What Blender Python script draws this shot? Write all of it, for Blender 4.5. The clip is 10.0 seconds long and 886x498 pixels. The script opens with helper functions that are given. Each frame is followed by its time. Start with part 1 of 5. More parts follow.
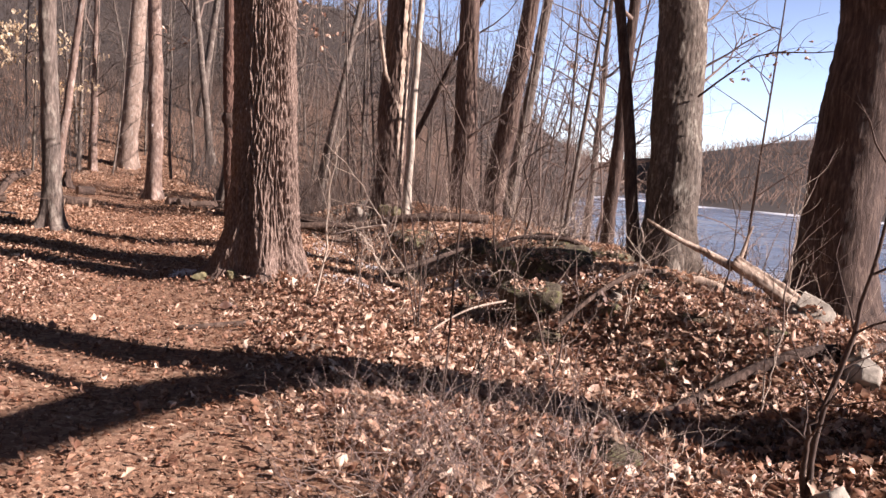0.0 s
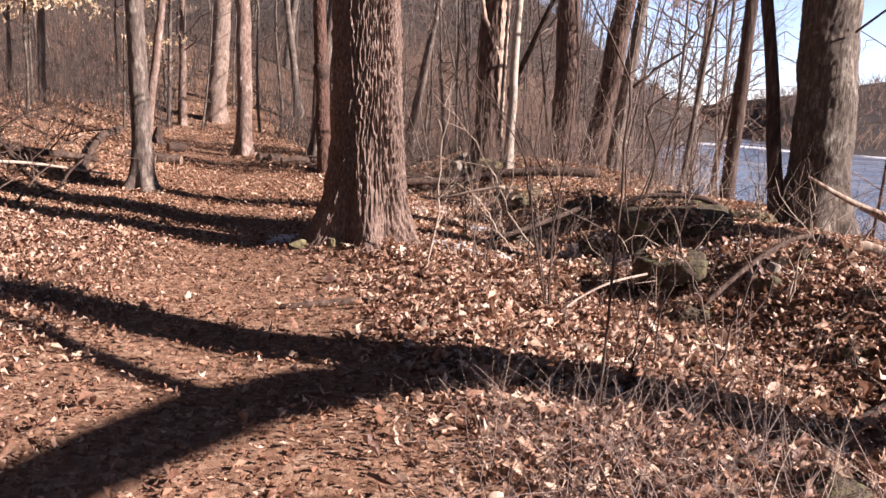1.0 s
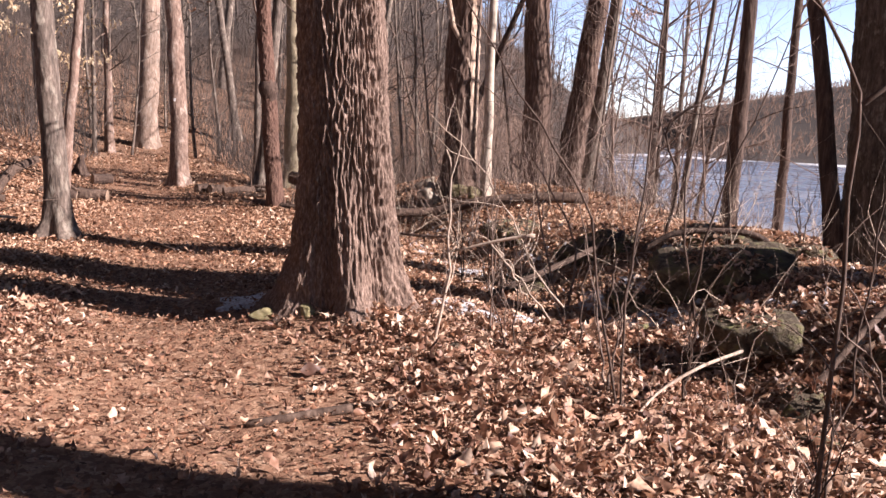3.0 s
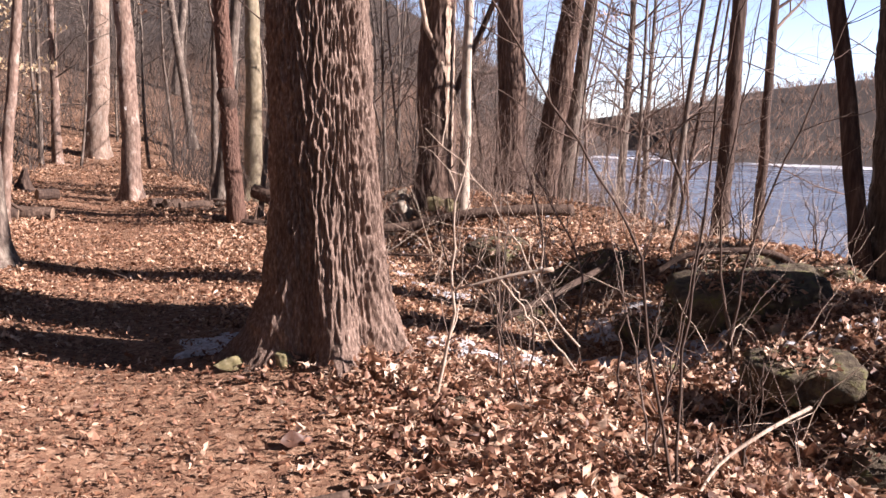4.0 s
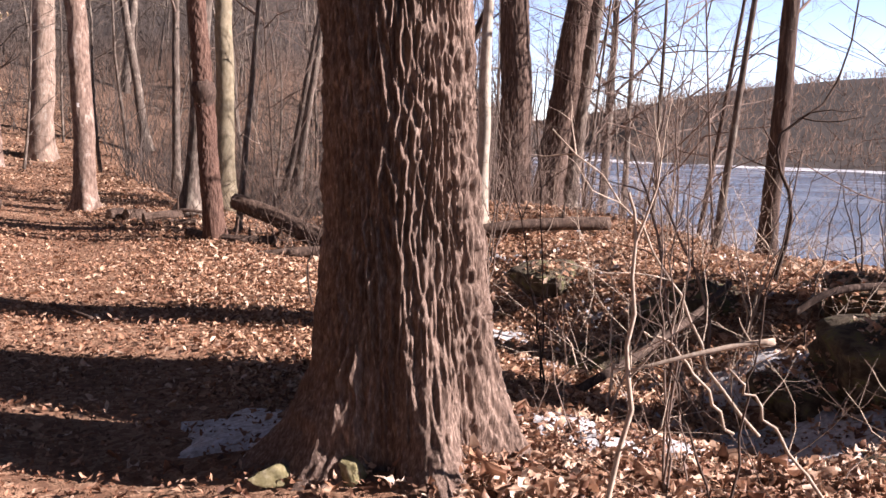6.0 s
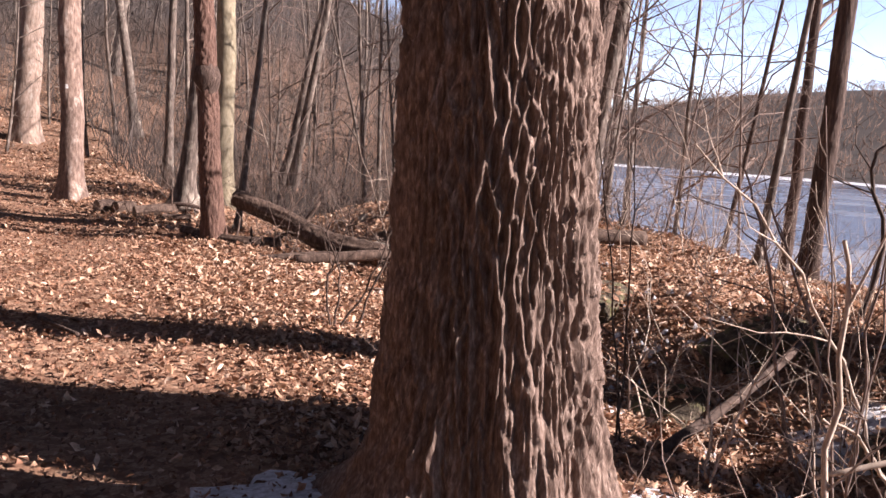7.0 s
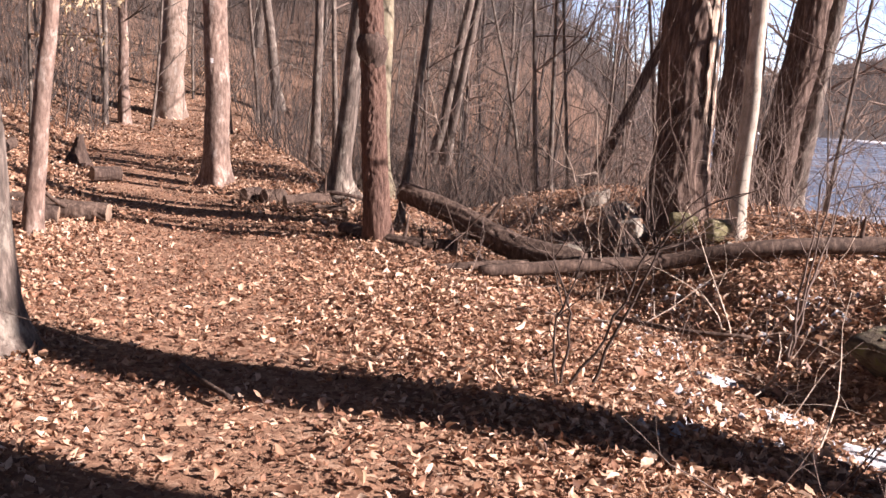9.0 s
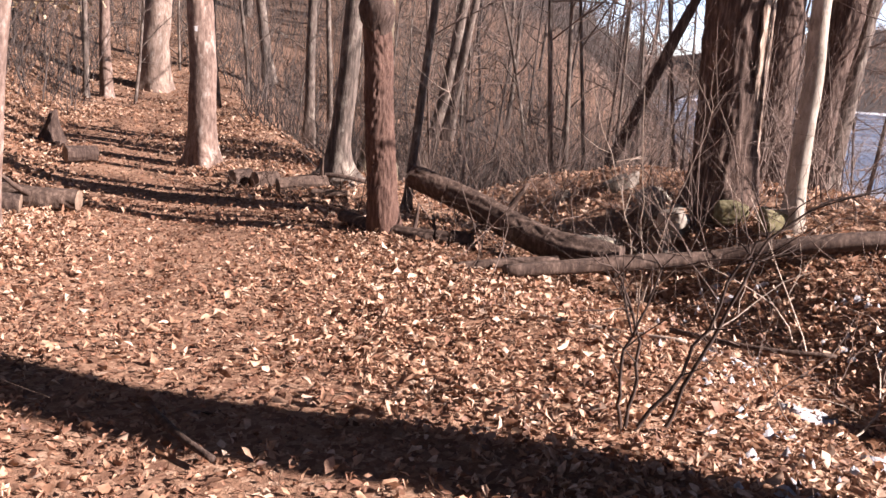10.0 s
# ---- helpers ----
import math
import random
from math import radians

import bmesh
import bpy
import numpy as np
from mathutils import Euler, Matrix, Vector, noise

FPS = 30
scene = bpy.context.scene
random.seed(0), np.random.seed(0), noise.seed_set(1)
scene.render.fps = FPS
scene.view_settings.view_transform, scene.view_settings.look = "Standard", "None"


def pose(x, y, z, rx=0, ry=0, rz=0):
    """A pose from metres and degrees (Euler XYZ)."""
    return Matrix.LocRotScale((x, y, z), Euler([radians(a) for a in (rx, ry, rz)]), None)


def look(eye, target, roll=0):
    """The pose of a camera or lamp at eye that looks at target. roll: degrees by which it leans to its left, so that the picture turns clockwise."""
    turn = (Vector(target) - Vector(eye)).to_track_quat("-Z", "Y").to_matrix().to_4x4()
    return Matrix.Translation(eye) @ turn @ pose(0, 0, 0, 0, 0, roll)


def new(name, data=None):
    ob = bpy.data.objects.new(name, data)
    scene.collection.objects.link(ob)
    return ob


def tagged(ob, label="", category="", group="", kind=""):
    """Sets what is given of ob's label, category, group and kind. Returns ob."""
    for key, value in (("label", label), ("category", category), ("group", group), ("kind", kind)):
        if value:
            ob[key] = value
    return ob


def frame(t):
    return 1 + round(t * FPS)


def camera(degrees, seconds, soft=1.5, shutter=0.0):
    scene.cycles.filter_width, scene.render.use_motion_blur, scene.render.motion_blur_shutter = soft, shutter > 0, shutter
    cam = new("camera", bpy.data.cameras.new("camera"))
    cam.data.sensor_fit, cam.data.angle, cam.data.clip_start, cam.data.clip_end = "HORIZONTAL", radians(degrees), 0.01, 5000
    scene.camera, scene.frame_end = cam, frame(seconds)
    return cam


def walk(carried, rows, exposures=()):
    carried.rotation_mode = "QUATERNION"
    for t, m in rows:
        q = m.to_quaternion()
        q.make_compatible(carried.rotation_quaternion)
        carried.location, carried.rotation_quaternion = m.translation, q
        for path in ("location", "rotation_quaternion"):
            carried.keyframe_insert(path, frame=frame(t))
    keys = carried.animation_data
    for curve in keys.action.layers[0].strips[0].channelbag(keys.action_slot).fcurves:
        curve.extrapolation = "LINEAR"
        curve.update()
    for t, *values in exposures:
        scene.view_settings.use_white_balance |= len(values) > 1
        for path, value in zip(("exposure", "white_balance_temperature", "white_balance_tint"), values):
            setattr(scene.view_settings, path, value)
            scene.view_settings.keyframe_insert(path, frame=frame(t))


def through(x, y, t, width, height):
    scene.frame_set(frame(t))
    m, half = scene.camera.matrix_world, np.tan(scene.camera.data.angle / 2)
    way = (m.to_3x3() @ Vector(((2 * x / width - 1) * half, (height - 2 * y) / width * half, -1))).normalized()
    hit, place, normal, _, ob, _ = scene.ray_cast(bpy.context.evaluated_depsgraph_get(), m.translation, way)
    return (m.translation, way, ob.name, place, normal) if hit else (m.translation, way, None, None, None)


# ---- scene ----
cam = camera(52.4, 10.0)
METRES, EYE, TILT, LEAN, TURN = 9.434, 1.5, 0.0, 0.0, 0.0
ROWS = [
    (0.0, 0.0, 0.0, 0.0, 0.49, -5.92, -4.69),
    (0.5, -0.0243, 0.049, -0.0001, 7.15, -8.25, -3.57),
    (1.0, -0.0383, 0.0957, 0.001, 5.68, -9.56, -3.6),
    (1.5, -0.053, 0.142, 0.0062, 3.35, -9.53, -3.07),
    (2.0, -0.0752, 0.1829, 0.0057, 2.2, -9.03, -3.11),
    (2.5, -0.0909, 0.2334, 0.0012, 1.19, -8.52, -2.87),
    (2.7, -0.0961, 0.2542, 0.0019, 2.1, -8.2, -2.28),
    (3.8, -0.1274, 0.3576, 0.0044, -1.29, -8.89, -2.37),
    (4.0, -0.1317, 0.3763, 0.0077, -1.14, -8.01, -1.8),
    (4.5, -0.1537, 0.4181, 0.0068, 1.78, -7.31, -2.77),
    (5.0, -0.1739, 0.4596, 0.0048, -2.02, -7.71, -3.09),
    (5.5, -0.1908, 0.5092, 0.0053, -4.1, -7.45, -2.01),
    (5.7, -0.1991, 0.5285, 0.0035, -3.81, -7.89, -1.55),
    (6.8, -0.2322, 0.63, 0.0051, -6.86, -7.59, -4.17),
    (7.0, -0.2424, 0.6504, 0.005, -5.12, -8.1, -4.22),
    (7.5, -0.2644, 0.6945, 0.0081, -0.55, -9.29, -5.45),
    (8.0, -0.2705, 0.7431, 0.0063, -0.19, -9.39, -5.77),
    (8.5, -0.2842, 0.7884, 0.0053, 3.21, -9.55, -3.49),
    (9.0, -0.3039, 0.8341, 0.0087, 3.0, -10.64, -3.62),
    (9.5, -0.3104, 0.8894, 0.0078, 1.43, -10.93, -3.79),
    (10.0, -0.3283, 0.9364, 0.0059, 2.5, -12.37, -3.58),
]
walk(cam, [(t, pose(0, 0, EYE, TILT, LEAN, TURN) @ pose(METRES * x, METRES * y, METRES * z, 90 + pitch, roll, yaw)) for t, x, y, z, yaw, pitch, roll in ROWS],
     exposures=[(0.0, 1.54, 6180, 24), (2.5, 1.64, 6180, 24), (5.0, 1.74, 6180, 24), (7.0, 1.82, 6130, 24), (8.0, 2.09, 6130, 24), (8.7, 1.93, 6130, 24), (9.3, 1.83, 6130, 24), (10.0, 1.83, 6130, 24)])

# ---- light ----
SUN_EL = 31.0
SUN_DIR = Vector((0.9734 * math.cos(radians(SUN_EL)), -0.2288 * math.cos(radians(SUN_EL)), math.sin(radians(SUN_EL)))).normalized()
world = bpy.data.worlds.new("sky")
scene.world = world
world.use_nodes = True
wn = world.node_tree.nodes
sky = wn.new("ShaderNodeTexSky")
sky.sky_type, sky.sun_disc = 'NISHITA', False
sky.sun_elevation, sky.sun_rotation = radians(SUN_EL), radians(103.2)
sky.air_density, sky.dust_density, sky.ozone_density = 0.65, 0.0, 1.5
wn["Background"].inputs["Strength"].default_value = 0.026
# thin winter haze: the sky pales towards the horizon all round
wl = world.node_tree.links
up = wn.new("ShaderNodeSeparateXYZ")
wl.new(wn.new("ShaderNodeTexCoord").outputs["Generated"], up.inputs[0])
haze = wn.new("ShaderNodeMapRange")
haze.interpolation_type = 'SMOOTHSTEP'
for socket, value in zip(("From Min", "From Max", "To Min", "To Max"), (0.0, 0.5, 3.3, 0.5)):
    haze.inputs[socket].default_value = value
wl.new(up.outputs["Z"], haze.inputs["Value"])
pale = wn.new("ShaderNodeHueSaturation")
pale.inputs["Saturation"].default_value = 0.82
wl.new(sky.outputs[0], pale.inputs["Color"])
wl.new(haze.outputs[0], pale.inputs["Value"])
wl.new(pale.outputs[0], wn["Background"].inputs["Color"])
sun = new("sun", bpy.data.lights.new("sun", 'SUN'))
sun.data.energy, sun.data.angle, sun.data.color = 5.0, radians(0.53), (1.0, 0.9, 0.78)
sun.matrix_world = look((60, -20, 40), Vector((60, -20, 40)) - SUN_DIR)


# ---- materials ----
def mat(name, rough=0.8, metal=0.0):
    m = bpy.data.materials.new(name)
    m.use_nodes = True
    b = m.node_tree.nodes["Principled BSDF"]
    b.inputs["Roughness"].default_value, b.inputs["Metallic"].default_value = rough, metal
    b.inputs["Specular IOR Level"].default_value = 0.25
    return m, m.node_tree.nodes, m.node_tree.links, b


def node(nodes, kind, **values):
    n = nodes.new(kind)
    for k, v in values.items():
        n.inputs[k.replace("_", " ")].default_value = v
    return n


def ramp(nodes, links, source, stops):
    r = nodes.new("ShaderNodeValToRGB")
    el = r.color_ramp.elements
    while len(el) < len(stops):
        el.new(0.5)
    for e, (p, c) in zip(el, stops):
        e.position, e.color = p, (*c, 1)
    links.new(source, r.inputs[0])
    return r


def stretched(nodes, links, sx, sy, sz):
    tc = nodes.new("ShaderNodeTexCoord")
    mp = nodes.new("ShaderNodeMapping")
    mp.inputs["Scale"].default_value = (sx, sy, sz)
    links.new(tc.outputs["Object"], mp.inputs["Vector"])
    return mp.outputs[0]


def mix(nodes, links, fac, a, b, how="MIX"):
    m = nodes.new("ShaderNodeMix")
    m.data_type, m.blend_type = 'RGBA', how
    if isinstance(fac, (int, float)):
        m.inputs[0].default_value = fac
    else:
        links.new(fac, m.inputs[0])
    for socket, v in ((m.inputs[6], a), (m.inputs[7], b)):
        if isinstance(v, tuple):
            socket.default_value = (*v, 1)
        else:
            links.new(v, socket)
    return m.outputs[2]


def bumped(nodes, links, bsdf, source, strength, distance):
    b = node(nodes, "ShaderNodeBump", Strength=strength, Distance=distance)
    links.new(source, b.inputs["Height"])
    links.new(b.outputs[0], bsdf.inputs["Normal"])


def bark(name, dark, mid, pale, grain=30.0, stretch=0.14, depth=0.012, lichen=None, amount=0.6):
    m, n, l, b = mat(name, 0.9)
    v = stretched(n, l, grain, grain, grain * stretch)
    fine = node(n, "ShaderNodeTexNoise", Scale=1.0, Detail=6.0, Roughness=0.65)
    l.new(v, fine.inputs["Vector"])
    wide = node(n, "ShaderNodeTexNoise", Scale=2.2, Detail=4.0, Roughness=0.6)
    l.new(stretched(n, l, 1, 1, 0.6), wide.inputs["Vector"])
    c = ramp(n, l, fine.outputs[0], [(0.3, dark), (0.52, mid), (0.75, pale)]).outputs[0]
    if lichen:
        spots = node(n, "ShaderNodeTexNoise", Scale=9.0, Detail=9.0, Roughness=0.7)
        l.new(stretched(n, l, 1, 1, 0.45), spots.inputs["Vector"])
        k = ramp(n, l, spots.outputs[0], [(amount - 0.06, (0, 0, 0)), (amount + 0.05, (1, 1, 1))]).outputs[0]
        c = mix(n, l, k, c, lichen)
    shade = ramp(n, l, wide.outputs[0], [(0.3, (0.75, 0.75, 0.75)), (0.7, (1.15, 1.12, 1.1))]).outputs[0]
    c = mix(n, l, 1.0, c, shade, "MULTIPLY")
    l.new(c, b.inputs["Base Color"])
    bumped(n, l, b, fine.outputs[0], 0.9, depth)
    return m


M_OAK = bark("oak_bark", (0.068, 0.044, 0.034), (0.168, 0.117, 0.092), (0.39, 0.305, 0.252), 70, 0.3, 0.016)
M_GREY = bark("grey_bark", (0.035, 0.027, 0.021), (0.1, 0.08, 0.064), (0.215, 0.178, 0.143), 34, 0.2, 0.014, (0.27, 0.245, 0.2), 0.6)
M_PINK = bark("smooth_young_bark", (0.085, 0.056, 0.044), (0.19, 0.132, 0.104), (0.33, 0.25, 0.205), 26, 0.35, 0.010, (0.36, 0.3, 0.255), 0.6)
M_ASH = bark("ash_grey_bark", (0.045, 0.036, 0.03), (0.115, 0.09, 0.074), (0.25, 0.2, 0.165), 30, 0.22, 0.014, (0.24, 0.21, 0.172), 0.58)
M_PALE = bark("pale_bark", (0.24, 0.2, 0.155), (0.4, 0.345, 0.28), (0.54, 0.48, 0.4), 24, 0.35, 0.006, (0.17, 0.14, 0.11), 0.62)
M_RED = bark("reddish_plated_bark", (0.048, 0.026, 0.019), (0.108, 0.061, 0.045), (0.21, 0.13, 0.099), 36, 0.22, 0.014)
M_DARK = bark("dark_furrowed_bark", (0.025, 0.016, 0.0125), (0.068, 0.045, 0.035), (0.165, 0.12, 0.094), 30, 0.12, 0.016)
M_FURROW = bark("furrowed_brown_bark", (0.035, 0.022, 0.017), (0.1, 0.066, 0.051), (0.25, 0.183, 0.142), 30, 0.12, 0.016)
M_TAN = bark("tan_smooth_bark", (0.12, 0.086, 0.066), (0.24, 0.178, 0.14), (0.37, 0.295, 0.245), 20, 0.3, 0.012, (0.36, 0.32, 0.27), 0.62)
M_STEM = bark("dark_stem_bark", (0.035, 0.024, 0.019), (0.08, 0.055, 0.043), (0.15, 0.11, 0.09), 60, 0.3, 0.001)
M_OLIVE = bark("olive_smooth_bark", (0.15, 0.125, 0.08), (0.24, 0.205, 0.14), (0.33, 0.285, 0.205), 20, 0.5, 0.003)
M_TWIG = bark("twig_bark", (0.085, 0.062, 0.05), (0.17, 0.125, 0.102), (0.28, 0.215, 0.178), 60, 0.3, 0.001)
M_PALETWIG = bark("bleached_twig", (0.26, 0.2, 0.15), (0.42, 0.34, 0.27), (0.56, 0.48, 0.4), 60, 0.3, 0.001)
M_LOG = bark("weathered_log", (0.036, 0.023, 0.017), (0.085, 0.057, 0.043), (0.21, 0.15, 0.115), 30, 0.3, 0.010)
M_BLEACHED = bark("bleached_log", (0.16, 0.105, 0.075), (0.40, 0.31, 0.235), (0.60, 0.50, 0.40), 26, 0.25, 0.012, (0.12, 0.075, 0.052), 0.57)
M_DRY = bark("dry_stem", (0.13, 0.093, 0.08), (0.24, 0.18, 0.155), (0.4, 0.315, 0.275), 60, 0.3, 0.001)
M_HILLWOOD = bark("hillside_wood", (0.105, 0.066, 0.049), (0.165, 0.112, 0.086), (0.23, 0.168, 0.135), 3, 0.3, 0.0)
M_FARWOOD = bark("distant_wood", (0.036, 0.028, 0.0245), (0.068, 0.054, 0.047), (0.13, 0.106, 0.092), 6, 0.2, 0.0)


def simple(name, stops, scale, rough=0.9, bump=0.3, dist=0.02, detail=6.0):
    m, n, l, b = mat(name, rough)
    t = node(n, "ShaderNodeTexNoise", Scale=scale, Detail=detail, Roughness=0.65)
    l.new(stretched(n, l, 1, 1, 1), t.inputs["Vector"])
    l.new(ramp(n, l, t.outputs[0], stops).outputs[0], b.inputs["Base Color"])
    bumped(n, l, b, t.outputs[0], bump, dist)
    return m


M_ROCK = simple("lichened_stone", [(0.3, (0.03, 0.023, 0.016)), (0.46, (0.075, 0.058, 0.04)), (0.54, (0.12, 0.1, 0.066)), (0.62, (0.125, 0.122, 0.05)), (0.7, (0.15, 0.14, 0.075)), (0.82, (0.27, 0.24, 0.185))], 11, 0.92, 1.0, 0.06, 14)
M_PALEROCK = simple("pale_stone", [(0.3, (0.10, 0.085, 0.068)), (0.48, (0.24, 0.21, 0.17)), (0.62, (0.36, 0.32, 0.26)), (0.7, (0.24, 0.24, 0.14)), (0.82, (0.46, 0.43, 0.37))], 7, 0.9, 0.7, 0.03, 10)
M_SNOW = simple("old_snow", [(0.35, (0.3, 0.29, 0.29)), (0.62, (0.6, 0.61, 0.64))], 30, 0.6, 0.5, 0.02)
M_CUT = simple("cut_wood", [(0.3, (0.11, 0.075, 0.05)), (0.7, (0.27, 0.19, 0.135))], 25, 0.8, 0.2, 0.004)
M_MOSS = simple("moss", [(0.3, (0.1, 0.088, 0.04)), (0.5, (0.19, 0.165, 0.085)), (0.7, (0.3, 0.265, 0.17))], 30, 0.95, 0.6, 0.01)
M_BLAZE = simple("blaze_paint", [(0.3, (0.55, 0.53, 0.5)), (0.6, (0.8, 0.79, 0.77))], 40, 0.7, 0.2, 0.003)
M_ICE = simple("shore_ice", [(0.35, (0.24, 0.26, 0.3)), (0.6, (0.62, 0.63, 0.66))], 0.12, 0.55, 0.1, 0.02)


def leaf_material(name, stops, rough=0.48, through=0.22):
    m, n, l, b = mat(name, rough)
    b.inputs["Specular IOR Level"].default_value = 0.4
    g = n.new("ShaderNodeNewGeometry")
    t = node(n, "ShaderNodeTexNoise", Scale=45.0, Detail=3.0)
    l.new(stretched(n, l, 1, 1, 1), t.inputs["Vector"])
    c = ramp(n, l, g.outputs["Random Per Island"], stops).outputs[0]
    c = mix(n, l, 1.0, c, ramp(n, l, t.outputs[0], [(0.3, (0.7, 0.68, 0.66)), (0.7, (1.15, 1.15, 1.15))]).outputs[0], "MULTIPLY")
    l.new(c, b.inputs["Base Color"])
    tr = n.new("ShaderNodeBsdfTranslucent")
    l.new(c, tr.inputs["Color"])
    ms = n.new("ShaderNodeMixShader")
    ms.inputs[0].default_value = through
    l.new(b.outputs[0], ms.inputs[1])
    l.new(tr.outputs[0], ms.inputs[2])
    l.new(ms.outputs[0], n["Material Output"].inputs["Surface"])
    return m


M_LEAF = leaf_material("dry_oak_leaf", [(0.0, (0.09, 0.045, 0.031)), (0.2, (0.22, 0.11, 0.07)), (0.5, (0.43, 0.26, 0.175)), (0.8, (0.56, 0.385, 0.275)), (1.0, (0.74, 0.585, 0.455))], 0.55)
M_GOLD = leaf_material("golden_leaf", [(0.0, (0.11, 0.055, 0.034)), (0.2, (0.25, 0.125, 0.073)), (0.5, (0.45, 0.268, 0.167)), (0.8, (0.57, 0.378, 0.252)), (1.0, (0.7, 0.54, 0.41))], 0.6)
M_RUSSET = leaf_material("russet_leaf", [(0.0, (0.065, 0.031, 0.021)), (0.2, (0.16, 0.075, 0.045)), (0.5, (0.35, 0.185, 0.112)), (0.8, (0.5, 0.3, 0.19)), (1.0, (0.68, 0.49, 0.36))], 0.5)
M_TRODDEN = leaf_material("trodden_leaf", [(0.0, (0.10, 0.05, 0.032)), (0.4, (0.23, 0.112, 0.065)), (0.8, (0.38, 0.2, 0.12)), (1.0, (0.54, 0.345, 0.23))], 0.65)
M_BEECH = leaf_material("bleached_beech_leaf", [(0.0, (0.62, 0.46, 0.28)), (0.6, (0.75, 0.6, 0.4)), (1.0, (0.82, 0.7, 0.52))], 0.7, 0.4)


def ground_material():
    m, n, l, b = mat("forest_floor", 0.95)
    v = stretched(n, l, 1, 1, 1)
    fine = node(n, "ShaderNodeTexVoronoi", Scale=26.0, Randomness=1.0)
    l.new(v, fine.inputs["Vector"])
    wide = node(n, "ShaderNodeTexNoise", Scale=0.9, Detail=6.0, Roughness=0.65)
    l.new(v, wide.inputs["Vector"])
    bits = node(n, "ShaderNodeTexNoise", Scale=55.0, Detail=5.0, Roughness=0.7)
    l.new(v, bits.inputs["Vector"])
    sep = n.new("ShaderNodeSeparateColor")
    l.new(fine.outputs["Color"], sep.inputs[0])
    c = ramp(n, l, sep.outputs[0], [(0.0, (0.15, 0.075, 0.047)), (0.45, (0.29, 0.165, 0.103)), (0.8, (0.4, 0.25, 0.16)), (1.0, (0.5, 0.345, 0.24))]).outputs[0]
    c = mix(n, l, ramp(n, l, bits.outputs[0], [(0.4, (0, 0, 0)), (0.62, (0.8, 0.8, 0.8))]).outputs[0], c, (0.2, 0.115, 0.072))
    c = mix(n, l, 1.0, c, ramp(n, l, wide.outputs[0], [(0.3, (0.75, 0.72, 0.7)), (0.7, (1.1, 1.1, 1.1))]).outputs[0], "MULTIPLY")
    # far floor darkened to grey-brown by distance, painting in brush and the woods' shade
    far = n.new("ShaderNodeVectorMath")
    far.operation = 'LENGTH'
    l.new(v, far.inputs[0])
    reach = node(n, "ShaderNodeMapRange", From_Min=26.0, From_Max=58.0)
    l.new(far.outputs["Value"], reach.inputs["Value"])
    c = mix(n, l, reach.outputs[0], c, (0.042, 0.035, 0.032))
    l.new(c, b.inputs["Base Color"])
    bumped(n, l, b, bits.outputs[0], 0.8, 0.02)
    return m


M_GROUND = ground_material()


def water_material():
    m, n, l, b = mat("lake_water", 0.18)
    skim = node(n, "ShaderNodeTexNoise", Scale=0.05, Detail=8.0, Roughness=0.65)
    l.new(stretched(n, l, 1, 2.5, 1), skim.inputs["Vector"])
    l.new(ramp(n, l, skim.outputs[0], [(0.42, (0.085, 0.105, 0.15)), (0.55, (0.13, 0.145, 0.18)), (0.68, (0.24, 0.25, 0.28))]).outputs[0], b.inputs["Base Color"])
    l.new(ramp(n, l, skim.outputs[0], [(0.45, (0.14, 0.14, 0.14)), (0.62, (0.42, 0.42, 0.42))]).outputs[0], b.inputs["Roughness"])
    b.inputs["Specular IOR Level"].default_value = 0.38
    t = node(n, "ShaderNodeTexNoise", Scale=1.0, Detail=5.0, Roughness=0.6)
    l.new(stretched(n, l, 0.9, 2.2, 1), t.inputs["Vector"])
    bumped(n, l, b, t.outputs[0], 0.5, 0.12)
    return m


M_WATER = water_material()


# ---- mesh tools ----
def hashed(i, j, k):
    s = np.sin(i * 127.1 + j * 311.7 + k * 74.7) * 43758.5453
    return s - np.floor(s)


def smooth(a, b, x):
    t = np.clip((x - a) / (b - a), 0, 1)
    return t * t * (3 - 2 * t)


def value_noise(x, y, seed=0):
    xi, yi = np.floor(x), np.floor(y)
    fx, fy = x - xi, y - yi
    fx, fy = fx * fx * (3 - 2 * fx), fy * fy * (3 - 2 * fy)
    a, b = hashed(xi, yi, seed), hashed(xi + 1, yi, seed)
    c, d = hashed(xi, yi + 1, seed), hashed(xi + 1, yi + 1, seed)
    return (a * (1 - fx) + b * fx) * (1 - fy) + (c * (1 - fx) + d * fx) * fy - 0.5


